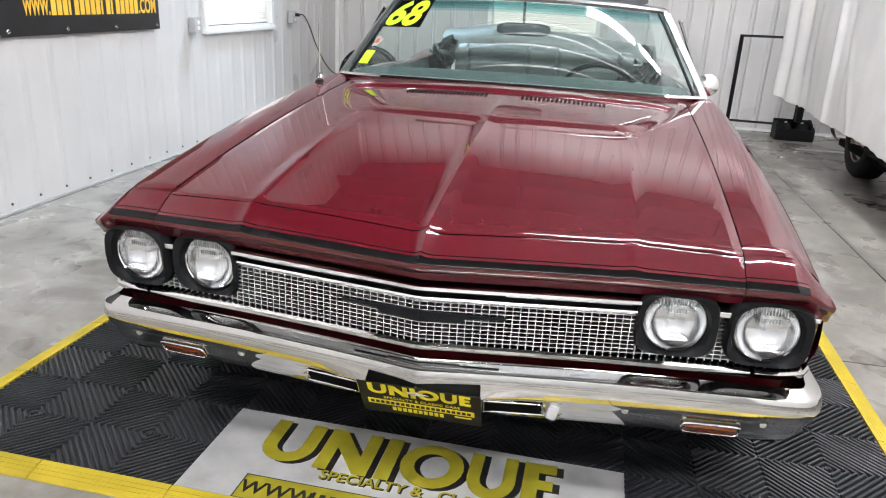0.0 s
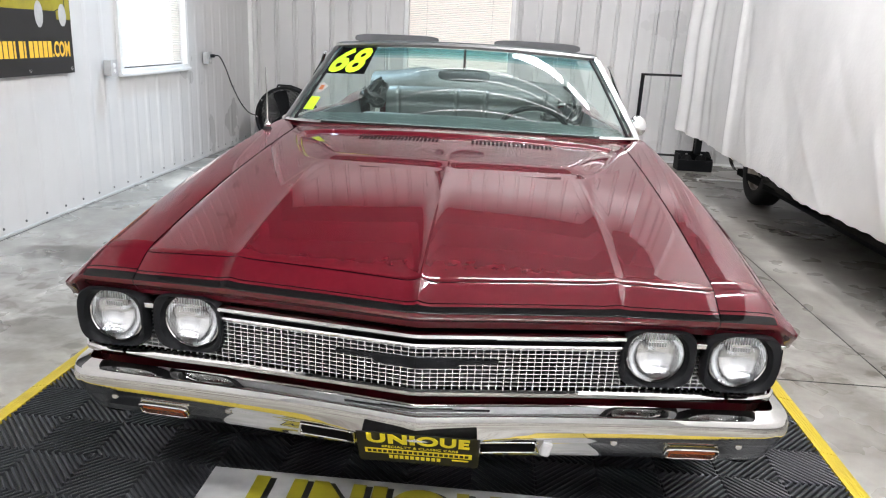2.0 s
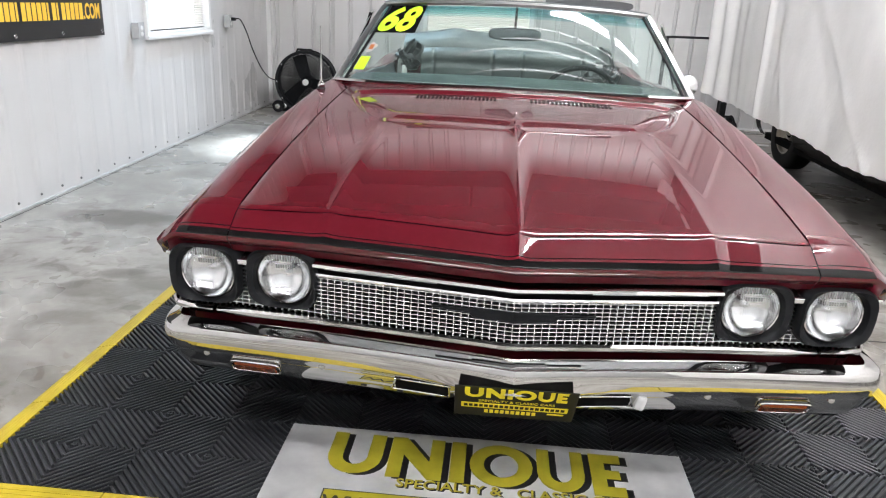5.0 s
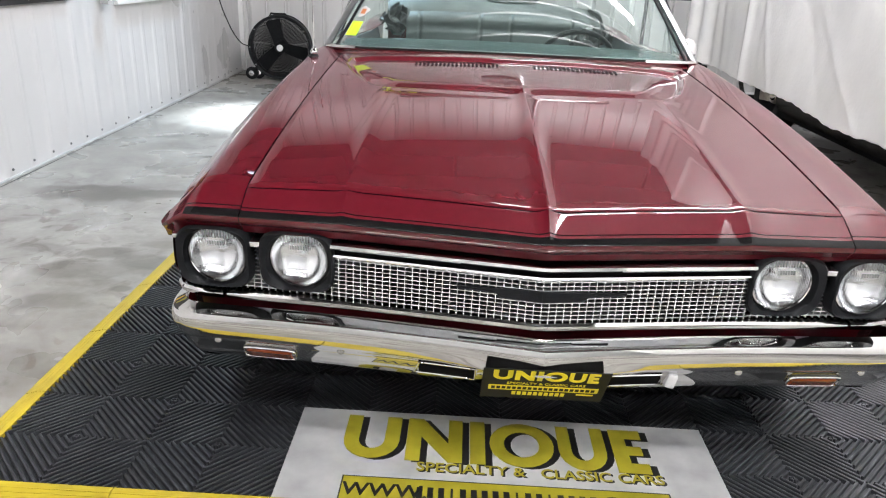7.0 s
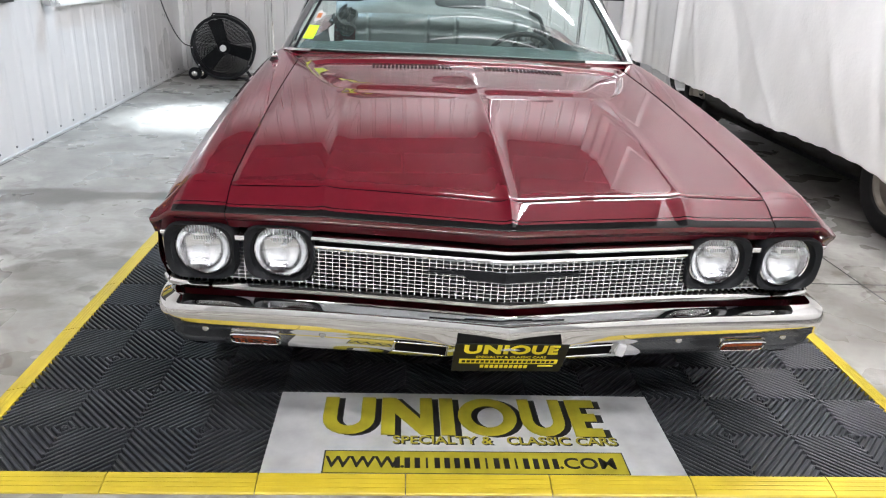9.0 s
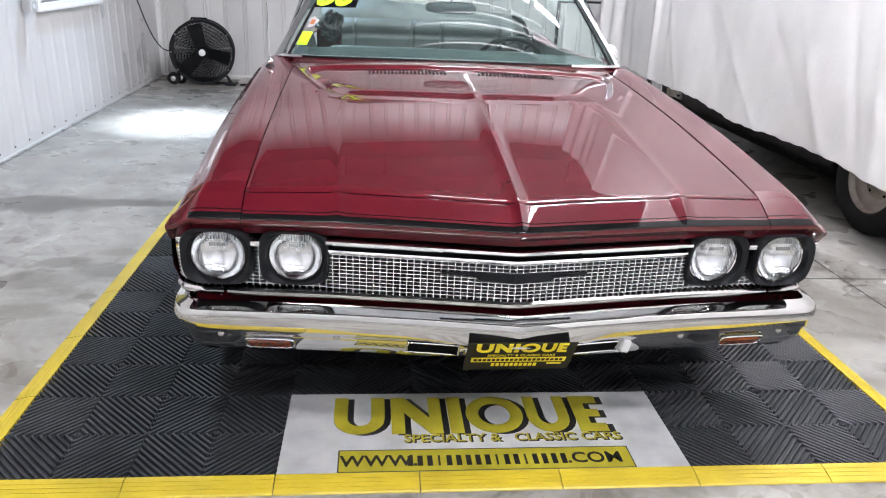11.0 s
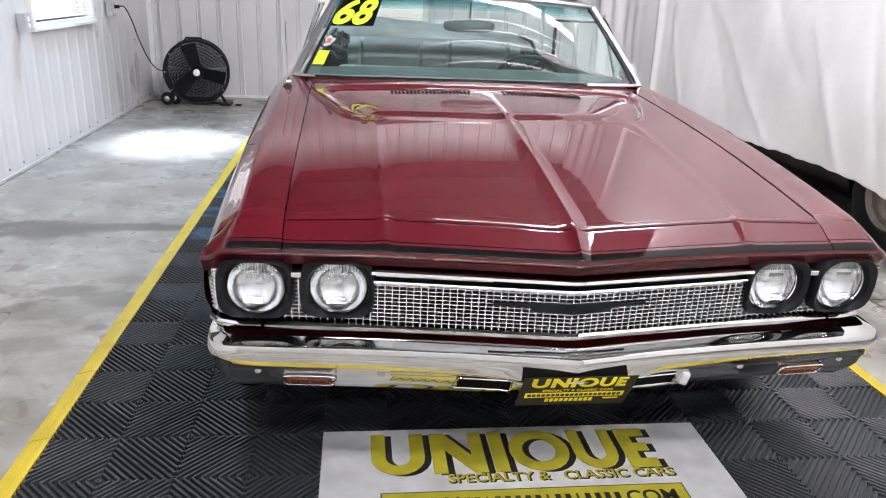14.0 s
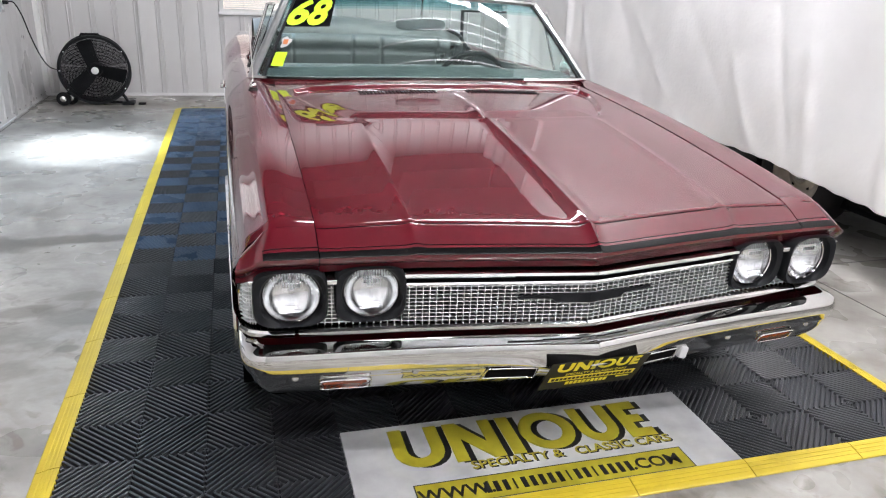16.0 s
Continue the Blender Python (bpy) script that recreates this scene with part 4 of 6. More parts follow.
def GL(x):
    a = abs(x)
    return G(x) + 0.004 * step(0.508, 0.53, a) * (1 - step(0.905, 0.915, a))


# near-black sheet paints the shade behind the lattice
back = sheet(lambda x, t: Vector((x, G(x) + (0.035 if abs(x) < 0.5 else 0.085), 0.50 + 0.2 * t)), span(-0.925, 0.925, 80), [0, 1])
part("grille_depth_shade", back, DARK, car)
lat = bmesh.new()
xs = span(-0.925, 0.925, 101)


def upright(x, w, d0, d1, z0, z1):
    y = GL(x)
    box(lat, x - w / 2, x + w / 2, y + d0, y + d1, z0, z1)


for x in xs:
    a = abs(x)
    lamp = a > 0.513 and min(abs(a - 0.608), abs(a - 0.816)) < 0.080
    upright(x, 0.0023, 0.002, 0.022, GZ0, GZ0 + 0.014 if lamp else GZ1 + (0.012 if a > 0.513 else -0.008))
for s in (-1, 1):   # the lattice wraps round the body's corner
    for a in (0.900, 0.913, 0.919, 0.9235, 0.9275):
        upright(s * a, 0.0022, 0.002, 0.022, GZ0, GZ1 + 0.012)
for i in range(11):
    z = GZ0 + 0.008 + (GZ1 - GZ0 - 0.012) * i / 10
    runs = [(-0.927, 0.927, 160)] if i < 1 else [(-0.513, 0.513, 90)] + [(s * b, s * c, 12) for s in (-1, 1) for b, c in ((0.69, 0.738), (0.898, 0.929))]
    for b, c, n in runs:
        path = [(x, GL(x) + 0.010, z) for x in span(b, c, n)]
        sweep(lat, path, [(-0.010, -0.0012), (0.010, -0.0012), (0.010, 0.0012), (-0.010, 0.0012)])
part("grille_lattice", lat, LATTICE, car, "bright egg-crate grille lattice")


def strip(name, x0, x1, z, prof, off=0.0, n=60, mat=CHROME, label="", zf=None):
    bm = bmesh.new()
    sweep(bm, [(x, G(x) + off, z + (zf(x) if zf else 0)) for x in span(x0, x1, n)], prof)
    return part(name, bm, mat, car, label, smooth=True, angle=30)


BAR = [(-0.012, -0.011), (0.006, -0.011), (0.012, -0.006), (0.013, 0.004), (0.008, 0.010), (-0.012, 0.011)]
droop = lambda x: -0.012 * (abs(x) / 0.93) ** 2
strip("grille_lower_moulding", -0.79, 0.79, 0.513, BAR, zf=droop, label="chrome moulding below the grille")
for s in (-1, 1):
    bm = bmesh.new()
    sweep(bm, [(s * a, G(a), 0.513 + droop(a)) for a in span(0.80, 0.932, 20)][::s], BAR)
    part("moulding_end", bm, CHROME, car, smooth=True, angle=30)
    bm = bmesh.new()
    sweep(bm, [(s * 0.935, 0.225, 0.545), (s * 0.937, 0.215, 0.59), (s * 0.934, 0.20, 0.64), (s * 0.926, 0.172, 0.668)], [(-0.004, -0.006), (0.004, -0.006), (0.004, 0.006), (-0.004, 0.006)], up=(0, 1, 0))
    part("grille_end_trim", bm, CHROME, car, smooth=True)
    part("grille_end_tab", B(s * 0.902 - 0.014, s * 0.902 + 0.014, 0.115, 0.16, 0.658, 0.670, 0.004), BRIGHT, car)
    part("grille_tab", B(s * 0.706 - 0.013, s * 0.706 + 0.013, 0.096, 0.16, 0.652, 0.666, 0.003), BRIGHT, car)
TOPBAR = [(-0.012, -0.0065), (0.008, -0.0065), (0.012, -0.002), (0.009, 0.005), (-0.012, 0.007)]
strip("grille_upper_moulding", -0.515, 0.515, 0.668, TOPBAR, -0.010, label="chrome moulding above the grille")
strip("grille_frame_bar", -0.515, 0.515, GZ1 - 0.004, [(-0.01, -0.004), (0.008, -0.004), (0.010, 0.0), (0.008, 0.004), (-0.01, 0.004)], 0.0, mat=BRIGHT)

# black sheet stands in for the shaded gap under the upper moulding
part("grille_gap_shade", sheet(lambda x, t: Vector((x, G(x) + 0.004 + 0.003 * t, 0.640 + 0.026 * t)), span(-0.514, 0.514, 60), [0, 1]), DARK, car)

# dark badge bar on the lattice
bm = bmesh.new()
half = [(0.0, 0.606, 0.576), (0.10, 0.604, 0.579), (0.112, 0.602, 0.590), (0.205, 0.600, 0.592)]
pts = [(-a, u, l) for a, u, l in half[::-1]] + [(a, u, l) for a, u, l in half[1:]]
rows = []
for x, u, l in pts:
    y = G(x) - 0.004
    rows.append([bm.verts.new((x, y, u)), bm.verts.new((x, y, l)), bm.verts.new((x, y + 0.012, l)), bm.verts.new((x, y + 0.012, u))])
for a, b in zip(rows, rows[1:]):
    for k in range(4):
        bm.faces.new((a[k], a[(k + 1) % 4], b[(k + 1) % 4], b[k]))
bm.faces.new(rows[0])
bm.faces.new(rows[-1][::-1])
part("badge_bar", bm, SATIN, car, "black badge bar across the grille")

REFL = material("lamp_reflector", (0.88, 0.89, 0.90), 0.15, 1.0, vary=0.10, scale=45)


def lens_glass():
    m = glass("fluted_lens_glass", (0.98, 0.985, 0.985), 0.02, 1.12)
    nt = m.node_tree
    geo = nt.nodes.new("ShaderNodeNewGeometry")
    w = nt.nodes.new("ShaderNodeTexWave")
    w.inputs["Scale"].default_value, w.inputs["Distortion"].default_value = 62, 0.4
    bp = nt.nodes.new("ShaderNodeBump")
    bp.inputs["Distance"].default_value, bp.inputs["Strength"].default_value = 0.0013, 0.6
    nt.links.new(geo.outputs["Position"], w.inputs["Vector"])
    nt.links.new(w.outputs[1], bp.inputs["Height"])
    nt.links.new(bp.outputs[0], nt.nodes["Principled BSDF"].inputs["Normal"])
    return m


LENS = lens_glass()
FROST = glass("frosted_lens_glass", (0.62, 0.64, 0.65), 0.35)


def rounded(n, w, h, p):
    """Superellipse outline, n points."""
    out = []
    for i in range(n):
        a = 2 * math.pi * i / n
        c, s = math.cos(a), math.sin(a)
        out.append((w * math.copysign(abs(c) ** (2 / p), c), h * math.copysign(abs(s) ** (2 / p), s)))
    return out


def headlight(x, s, yaw):
    zc, yl = 0.618, 0.114 if abs(x) < 0.7 else 0.120
    m = Matrix.Translation((x, yl + 0.006, zc)) @ pose(0, 0, 0, 0, 0, yaw) @ pose(0, 0, 0, 90, 0, 0)   # local z faces forward
    n = 40
    bm = bmesh.new()
    base = Matrix.Translation((x, yl, zc))
    outl = rounded(n, 0.0950, 0.081, 4.0)
    cut_out = rounded(n, 0.080, 0.0765, 2.6)
    rings = []
    for prof, d in ((ring(0.0765, n), 0.026), (ring(0.0775, n), 0.0), (cut_out, -0.018), (rounded(n, 0.0915, 0.078, 3.8), -0.024), (outl, -0.016), (outl, 0.03), (rounded(n, 0.092, 0.075, 3.8), 0.05)):
        rings.append([bm.verts.new(base @ pose(0, 0, 0, 0, 0, yaw) @ Vector((px + s * 0.003 * (len(rings) > 2), d + 0.12 * max(0.0, -pz) * (1 if d < -0.01 else 0), pz - 0.004))) for px, pz in prof])
    for a, b in zip(rings, rings[1:]):
        for i in range(n):
            bm.faces.new((a[i], a[(i + 1) % n], b[(i + 1) % n], b[i]))
    bezel = part("headlight_bezel", bm, SATIN, car, "satin black headlight bezel", smooth=True, angle=45)
    part("reflector", lathe([(0.0735, -0.004), (0.068, -0.014), (0.058, -0.025), (0.044, -0.036), (0.028, -0.043), (0.012, -0.0465), (0.0, -0.047)], m, 32), REFL, bezel, smooth=True)
    part("bulb_shield", lathe([(0.0, -0.020), (0.007, -0.022), (0.009, -0.030), (0.007, -0.046)], m, 16), REFL, bezel, smooth=True)
    block = bmesh.new()
    for k in range(7):
        box(block, -0.021 + k * 0.0066, -0.0168 + k * 0.0066, 0.026, 0.037, 0.0065, 0.0108, 0.0010)
    part("lens_block", moved(block, m), FROST, bezel, "moulded prism block of the lens")
    flutes = bmesh.new()
    for k in range(17):
        x0 = -0.056 + k * 0.007
        top = math.sqrt(0.068 ** 2 - x0 ** 2)
        if top > 0.047:
            box(flutes, x0 - 0.0011, x0 + 0.0011, 0.043, top, -0.0005, 0.0058, 0.0006)
    part("lens_flutes", moved(flutes, m), FROST, bezel, "upright flutes moulded in the lens")
    part("lens", lathe([(0.0, 0.012), (0.02, 0.0115), (0.045, 0.008), (0.064, 0.003), (0.0735, -0.002), (0.0735, -0.006), (0.064, -0.002), (0.045, 0.003), (0.02, 0.0065), (0.0, 0.007)], m, 40), LENS, bezel, "clear fluted glass headlight lens", smooth=True)
    part("retaining_ring", lathe([(0.0705, 0.004), (0.0725, 0.007), (0.0765, 0.005), (0.078, -0.006)], m, 40), CHROME, bezel, smooth=True)


for s in (-1, 1):
    headlight(s * 0.60, s, s * 4)
    headlight(s * 0.808, s, s * 4)

# filler panel behind the bumper
part("filler_panel", sheet(lambda x, t: Vector((x, G(x) + 0.012 + 0.02 * t, 0.503 + droop(x) - 0.05 * t)), span(-0.925, 0.925, 60), span(0, 1, 6)), PAINT, car, smooth=True)

# ---- bumper ----
BP = [(0.0, -0.022), (0.02, -0.019), (0.06, -0.012), (0.25, 0.020), (0.5, 0.053), (0.72, 0.074), (0.86, 0.087), (0.915, 0.10), (0.943, 0.13), (0.956, 0.18), (0.958, 0.26), (0.954, 0.40)]


def dense(P, k=4):
    V = [Vector((*p, 0)) for p in P]
    n = (len(P) - 1) * k
    return [catmull(V, i / n).xy for i in range(n + 1)]


half = dense(BP)
bpath = [(-p.x, p.y, 0) for p in half[::-1]] + [(p.x, p.y, 0) for p in half[1:]]
BPROF = [(-0.052, 0.43), (-0.047, 0.462), (-0.0445, 0.474), (-0.042, 0.4785), (-0.036, 0.47693), (-0.03, 0.47468), (-0.025, 0.47277), (-0.02, 0.47084), (-0.015, 0.46889), (-0.01, 0.46691), (-0.0065, 0.4655), (-0.004, 0.4640), (-0.001, 0.458), (0.001, 0.450), (0.0022, 0.441), (0.0026, 0.436), (0.0023, 0.431), (0.0012, 0.4262), (-0.0006, 0.4212), (-0.0037, 0.4128), (-0.0068, 0.4044), (-0.0098, 0.398), (-0.0135, 0.393), (-0.0175, 0.3895), (-0.0205, 0.381), (-0.028, 0.362), (-0.042, 0.341), (-0.060, 0.321), (-0.083, 0.305), (-0.105, 0.297), (-0.118, 0.296), (-0.118, 0.306), (-0.083, 0.315), (-0.06, 0.35)]
bm = bmesh.new()
sweep(bm, bpath, BPROF)
for v in bm.verts:   # the face stays upright over the plate, with a shallow recess below
    if v.co.y < lerp([(p.x, p.y) for p in half], abs(v.co.x)) + 0.02:
        v.co.y -= 0.36 * max(0.0, 0.431 - max(v.co.z, 0.396)) * (1 - step(0.14, 0.24, abs(v.co.x)))
    v.co.y += 0.022 * (1 - step(0.15, 0.2, abs(v.co.x))) * (1 - step(0.38, 0.398, v.co.z))
bumper = part("front_bumper", bm, CHROME, car, "polished chrome front bumper", smooth=True, angle=32)


def bump_y(x):
    pts = [(p.x, p.y) for p in half if p.x < 0.94]
    return lerp(pts, abs(x))


# slot in the lower bumper with its rim; a near-black fill paints its shaded depth
for s in (-1, 1):
    slot = bmesh.new()
    sweep(slot, [(s * a, bump_y(a) + 0.029, 0.364) for a in span(0.162, 0.302, 12)][::s], [(-0.03, -0.019), (-0.0085, -0.019), (0.0125, 0.019), (-0.03, 0.019)])
    part("bumper_slot", slot, DARK, bumper)
    rim = bmesh.new()
    loop = [(s * a, bump_y(a) + 0.0155, 0.385) for a in span(0.160, 0.30, 14)] + [(s * a, bump_y(a) + 0.0385, 0.343) for a in span(0.312, 0.160, 14)]
    sweep(rim, loop, ring(0.0022, 6), True)
    part("slot_rim", rim, CHROME, bumper, smooth=True)
for s in (-1, 1):
    y0, xl = bump_y(0.69), s * 0.688 + (0.018 if s > 0 else 0.0)
    lamp = part("turn_lamp", B(xl - 0.060, xl + 0.060, y0 + 0.0305, y0 + 0.06, 0.338, 0.369, 0.004, Matrix.Rotation(radians(s * 5), 4, "Z") @ Matrix.Rotation(radians(30), 4, "X")), AMBER, bumper, "amber turn lamp")
    loop = [(xl + px, y0 + 0.029 + s * px * 0.09 - pz * 0.6, 0.354 + pz) for px, pz in rounded(28, 0.068, 0.0195, 6)]
    rb = bmesh.new()
    sweep(rb, loop, ring(0.0028, 6), True)
    part("lamp_rim", rb, CHROME, lamp, smooth=True)
    if s > 0:
        part("slot_bracket", B(0.315, 0.342, bump_y(0.322) + 0.012, bump_y(0.322) + 0.05, 0.345, 0.385, 0.008, Matrix.Rotation(radians(14), 4, "Y")), GREY, bumper)
    for x in (0.50, 0.82):
        part("bumper_bolt", lathe([(0.0, 0.008), (0.008, 0.006), (0.011, 0.0)], pose(s * x, bump_y(x) + 0.021, 0.388, 90, 0, 0), 12), CHROME, bumper, smooth=True)

# the bumper stands a little proud of the grille
bumper.location, bumper.scale = (0.012, -0.0185, 0.0148), (1.0, 0.989, 0.989)

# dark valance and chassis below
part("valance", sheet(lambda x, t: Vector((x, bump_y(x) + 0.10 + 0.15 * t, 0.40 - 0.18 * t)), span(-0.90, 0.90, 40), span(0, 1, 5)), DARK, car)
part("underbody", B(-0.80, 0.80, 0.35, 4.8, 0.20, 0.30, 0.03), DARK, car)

# ---- number plate ----
pl = Matrix.Translation((0.008, 0.004, 0.3605)) @ pose(0, 0, 0, 90 + 31, 0, 0.4)   # local z faces forward, y up
bm = bmesh.new()
box(bm, -0.1525, 0.1525, -0.076, 0.076, -0.0015, 0.0, 0.0006)
plate = part("dealer_plate", moved(bm, pl), PLATEB, bumper, "black and yellow dealer plate")
bm = bmesh.new()
for poly in logo_shapes(0.255, 0.047):
    flat(bm, [(a - 0.1275, b + 0.0235) for a, b in poly], 0.0, 0.001)
part("plate_mark", moved(bm, pl), PLATEY, plate)
part("plate_lettering", moved(moved(text_bm("SPECIALTY & CLASSIC CARS", 0.0155, 0.0003), pose(0.004, 0.006, 0.0006)), pl), PLATEY, plate)
bm = bmesh.new()
box(bm, -0.135, 0.135, -0.030, -0.006, 0.0, 0.001)
part("plate_band", moved(bm, pl), PLATEY, plate)
for i in range(20):
    bm = bmesh.new()
    box(bm, -0.128 + i * 0.0129, -0.128 + i * 0.0129 + 0.0095, -0.0245, -0.0115, 0.001, 0.0014)
    part("address_bar", moved(bm, pl), PLATEB, plate)
for i in range(10):
    bm = bmesh.new()
    box(bm, -0.075 + i * 0.0135, -0.075 + i * 0.0135 + 0.0095, -0.055, -0.039, 0.0, 0.001)
    part("number_bar", moved(bm, pl), PLATEY, plate)
bm = bmesh.new()
box(bm, 0.085, 0.127, -0.045, -0.039, 0.0, 0.001)
part("small_print_bar", moved(bm, pl), PLATEY, plate)
# ---- windscreen and cabin ----
STAINLESS = material("brushed_stainless", (0.46, 0.46, 0.455), 0.3, 1.0, vary=0.04, scale=30)

def ws_base(x):
    k = (x / 0.817) ** 2
    return Vector((x, 1.672 + 0.035 * k + 0.085 * k ** 3, 0.962 - 0.010 * k))


def ws_top(x):
    k = (x / 0.629) ** 2
    return Vector((x, 1.943 + 0.03 * k + 0.085 * k ** 3, 1.318 - 0.026 * k))


def ws(u, v):
    a, b = ws_base(0.812 * u), ws_top(0.624 * u)
    p = a.lerp(b, v)
    p += Vector((0, -0.35, 0.25)) * 0.055 * v * (1 - v)
    return p


part("windscreen", sheet(lambda u, v: ws(u, v), span(-1, 1, 60), span(0, 1, 24), thick=(0, 0.004, -0.003)), SCREEN, car, "green-tinted windscreen glass", smooth=True, angle=60).visible_shadow = False
m = bpy.data.materials.new("teal_shade_film")
m.use_nodes = True
nt = m.node_tree
nt.nodes.clear()
tr, out = nt.nodes.new("ShaderNodeBsdfTransparent"), nt.nodes.new("ShaderNodeOutputMaterial")
tr.inputs[0].default_value = (0.60, 0.78, 0.80, 1)
nt.links.new(tr.outputs[0], out.inputs[0])
for k, low in enumerate((0.855, 0.885, 0.915, 0.945)):   # the tint deepens towards the header
    part("shade_band", sheet(lambda u, v: ws(u, low + (0.99 - low) * v) + Vector((0, 0.008 + 0.001 * k, -0.006)), span(-0.99, 0.99, 50), span(0, 1, 5)), m, car, "teal shade band").visible_shadow = False

for s in (-1, 1):
    path = [ws(s * 1.0, v) + Vector((s * 0.006, 0, 0)) for v in span(0, 1, 14)]  # raked post
    bm = bmesh.new()
    sweep(bm, path, [(-0.008, -0.010), (0.006, -0.010), (0.009, 0.0), (0.006, 0.010), (-0.008, 0.010)], up=(0, -0.8, 0.6))
    part("windscreen_pillar", bm, STAINLESS, car, "chrome windscreen pillar", smooth=True, angle=40)
    bm = bmesh.new()
    sweep(bm, [ws(s * 0.962, v) + Vector((0, -0.002, 0.002)) for v in span(0, 1, 14)], ring(0.007, 6), up=(0, -0.8, 0.6))
    part("glass_gasket", bm, SATIN, car)
    path = [p + Vector((s * 0.016, 0.03, -0.01)) for p in path]
    bm = bmesh.new()
    sweep(bm, path, ring(0.016, 10), up=(0, -0.8, 0.6))
    part("pillar_shell", bm, STAINLESS, car, smooth=True)
bm = bmesh.new()
sweep(bm, [ws(u, 1.0) + Vector((0, 0.002, 0.006)) for u in span(-1.02, 1.02, 40)], [(-0.03, -0.008), (0.006, -0.012), (0.014, 0.0), (0.008, 0.010), (-0.03, 0.012)])
part("windscreen_header", bm, STAINLESS, car, "chrome windscreen header", smooth=True, angle=40)
bm = bmesh.new()
sweep(bm, [ws(u, 1.0) + Vector((0, 0.05, 0.012)) for u in span(-1.0, 1.0, 40)], [(-0.04, -0.012), (0.03, -0.010), (0.035, 0.004), (0.0, 0.012), (-0.04, 0.008)])
part("header_pad", bm, VINYL, car, "black padded header", smooth=True, angle=40)
bm = bmesh.new()
sweep(bm, [ws(u, 0.0) + Vector((0, -0.004, 0.004)) for u in span(-1.015, 1.015, 50)], [(-0.012, -0.008), (0.008, -0.010), (0.012, -0.002), (0.004, 0.007), (-0.012, 0.009)])
part("windscreen_base_trim", bm, CHROME, car, "chrome windscreen base trim", smooth=True, angle=40)
part("cowl", sheet(lambda u, v: ws(u, 0) + Vector((0, -0.03 + 0.03 * v, -0.02 + 0.012 * v)), span(-1, 1, 30), [0, 1]), PAINT, car)

# wiper scratches in the glass, their glint painted as bundles of faint pale hairlines
SCRATCH_GLINT = material("pale_scratch_glint", (0.92, 0.94, 0.93), 0.35)
SCRATCH_GLINT.node_tree.nodes["Principled BSDF"].inputs["Alpha"].default_value = 0.14
def swept_arc(u0, u1, crest, top, left, right):
    """(u, v) along a wiper's sweep: an ellipse quarter on each side of its crest."""
    out = []
    for i in range(49):
        u = u0 + (u1 - u0) * i / 48
        wide = right if u > crest else left
        out.append((u, top * math.sqrt(max(0.0, 1 - ((u - crest) / wide) ** 2))))
    return out


for u0, u1, crest, top, left, right in ((-0.40, 0.742, 0.06, 0.735, 0.92, 0.69), (-0.38, 0.712, 0.02, 0.470, 0.57, 0.70), (-0.26, 0.520, 0.08, 0.235, 0.45, 0.46), (-0.10, 0.640, 0.10, 0.60, 0.8, 0.575)):
    for lift, wide in ((0.0, 0.0010), (0.0005, 0.0020), (0.001, 0.0050)):
        bm = bmesh.new()
        rows = []
        arc = swept_arc(u0, u1, crest, top, left, right)
        for i, (u, v) in enumerate(arc):
            du, dv = (arc[min(48, i + 1)][k] - arc[max(0, i - 1)][k] for k in (0, 1))
            du, dv = du * 0.71, dv * 0.43
            w = wide * math.sin(math.pi * (i + 0.5) / 49) ** 0.6 / math.hypot(du, dv)
            rows.append([bm.verts.new(ws(u - k * dv * w / 0.71, max(0.004, v + k * du * w / 0.43)) + Vector((0, -0.0012 - lift, 0.0008))) for k in (-1, 1)])
        for a, b in zip(rows, rows[1:]):
            bm.faces.new((a[0], a[1], b[1], b[0]))
        part("wiper_scratch_glint", bm, SCRATCH_GLINT, car, "pale painted glint along an arc scratched into the glass").visible_shadow = False

# sun visors turned up above the header
for x0, x1 in ((-0.545, -0.135), (0.135, 0.55)):
    bm = bmesh.new()
    w = x1 - x0
    prof = rounded(32, w / 2, 0.021, 3.6)
    a = [bm.verts.new(((x0 + x1) / 2 + px, 2.03 - 0.1 * ((x0 + x1) / 2 + px > 9), 1.338 + pz + 0.008 * (1 - abs((x0 + x1) / 2 + px) / 0.6))) for px, pz in prof]
    b = [bm.verts.new(v.co + Vector((0, 0.022, 0))) for v in a]
    bm.faces.new(a)
    bm.faces.new(b[::-1])
    for i in range(32):
        bm.faces.new((a[i], a[(i + 1) % 32], b[(i + 1) % 32], b[i]))
    part("sun_visor", bm, VISOR, car, "grey padded sun visor turned up", smooth=True, angle=50)
bm = bmesh.new()
box(bm, -0.02, 0.02, 1.99, 2.02, 1.318, 1.336, 0.005)
part("visor_latch", bm, CHROME, car)

# inner mirror
mb = bmesh.new()
rings = [[mb.verts.new((px, y, 1.1875 + pz)) for px, pz in rounded(36, 0.125 * k, 0.029 * k, 3.4)] for y, k in ((1.970, 0.72), (1.974, 0.92), (1.982, 1.0), (2.0, 1.0))]
for a, b in zip(rings, rings[1:]):
    for i in range(36):
        mb.faces.new((a[i], a[(i + 1) % 36], b[(i + 1) % 36], b[i]))
mb.faces.new(rings[0])
mb.faces.new(rings[-1][::-1])
mir = part("inner_mirror", mb, VISOR, car, "grey inner mirror", smooth=True, angle=40)
part("mirror_glass", B(-0.113, 0.113, 2.0005, 2.0025, 1.166, 1.209), CHROME, mir)
part("mirror_stem", tube([(0, 1.985, 1.21), (0, 1.965, 1.315)], 0.007), CHROME, mir)

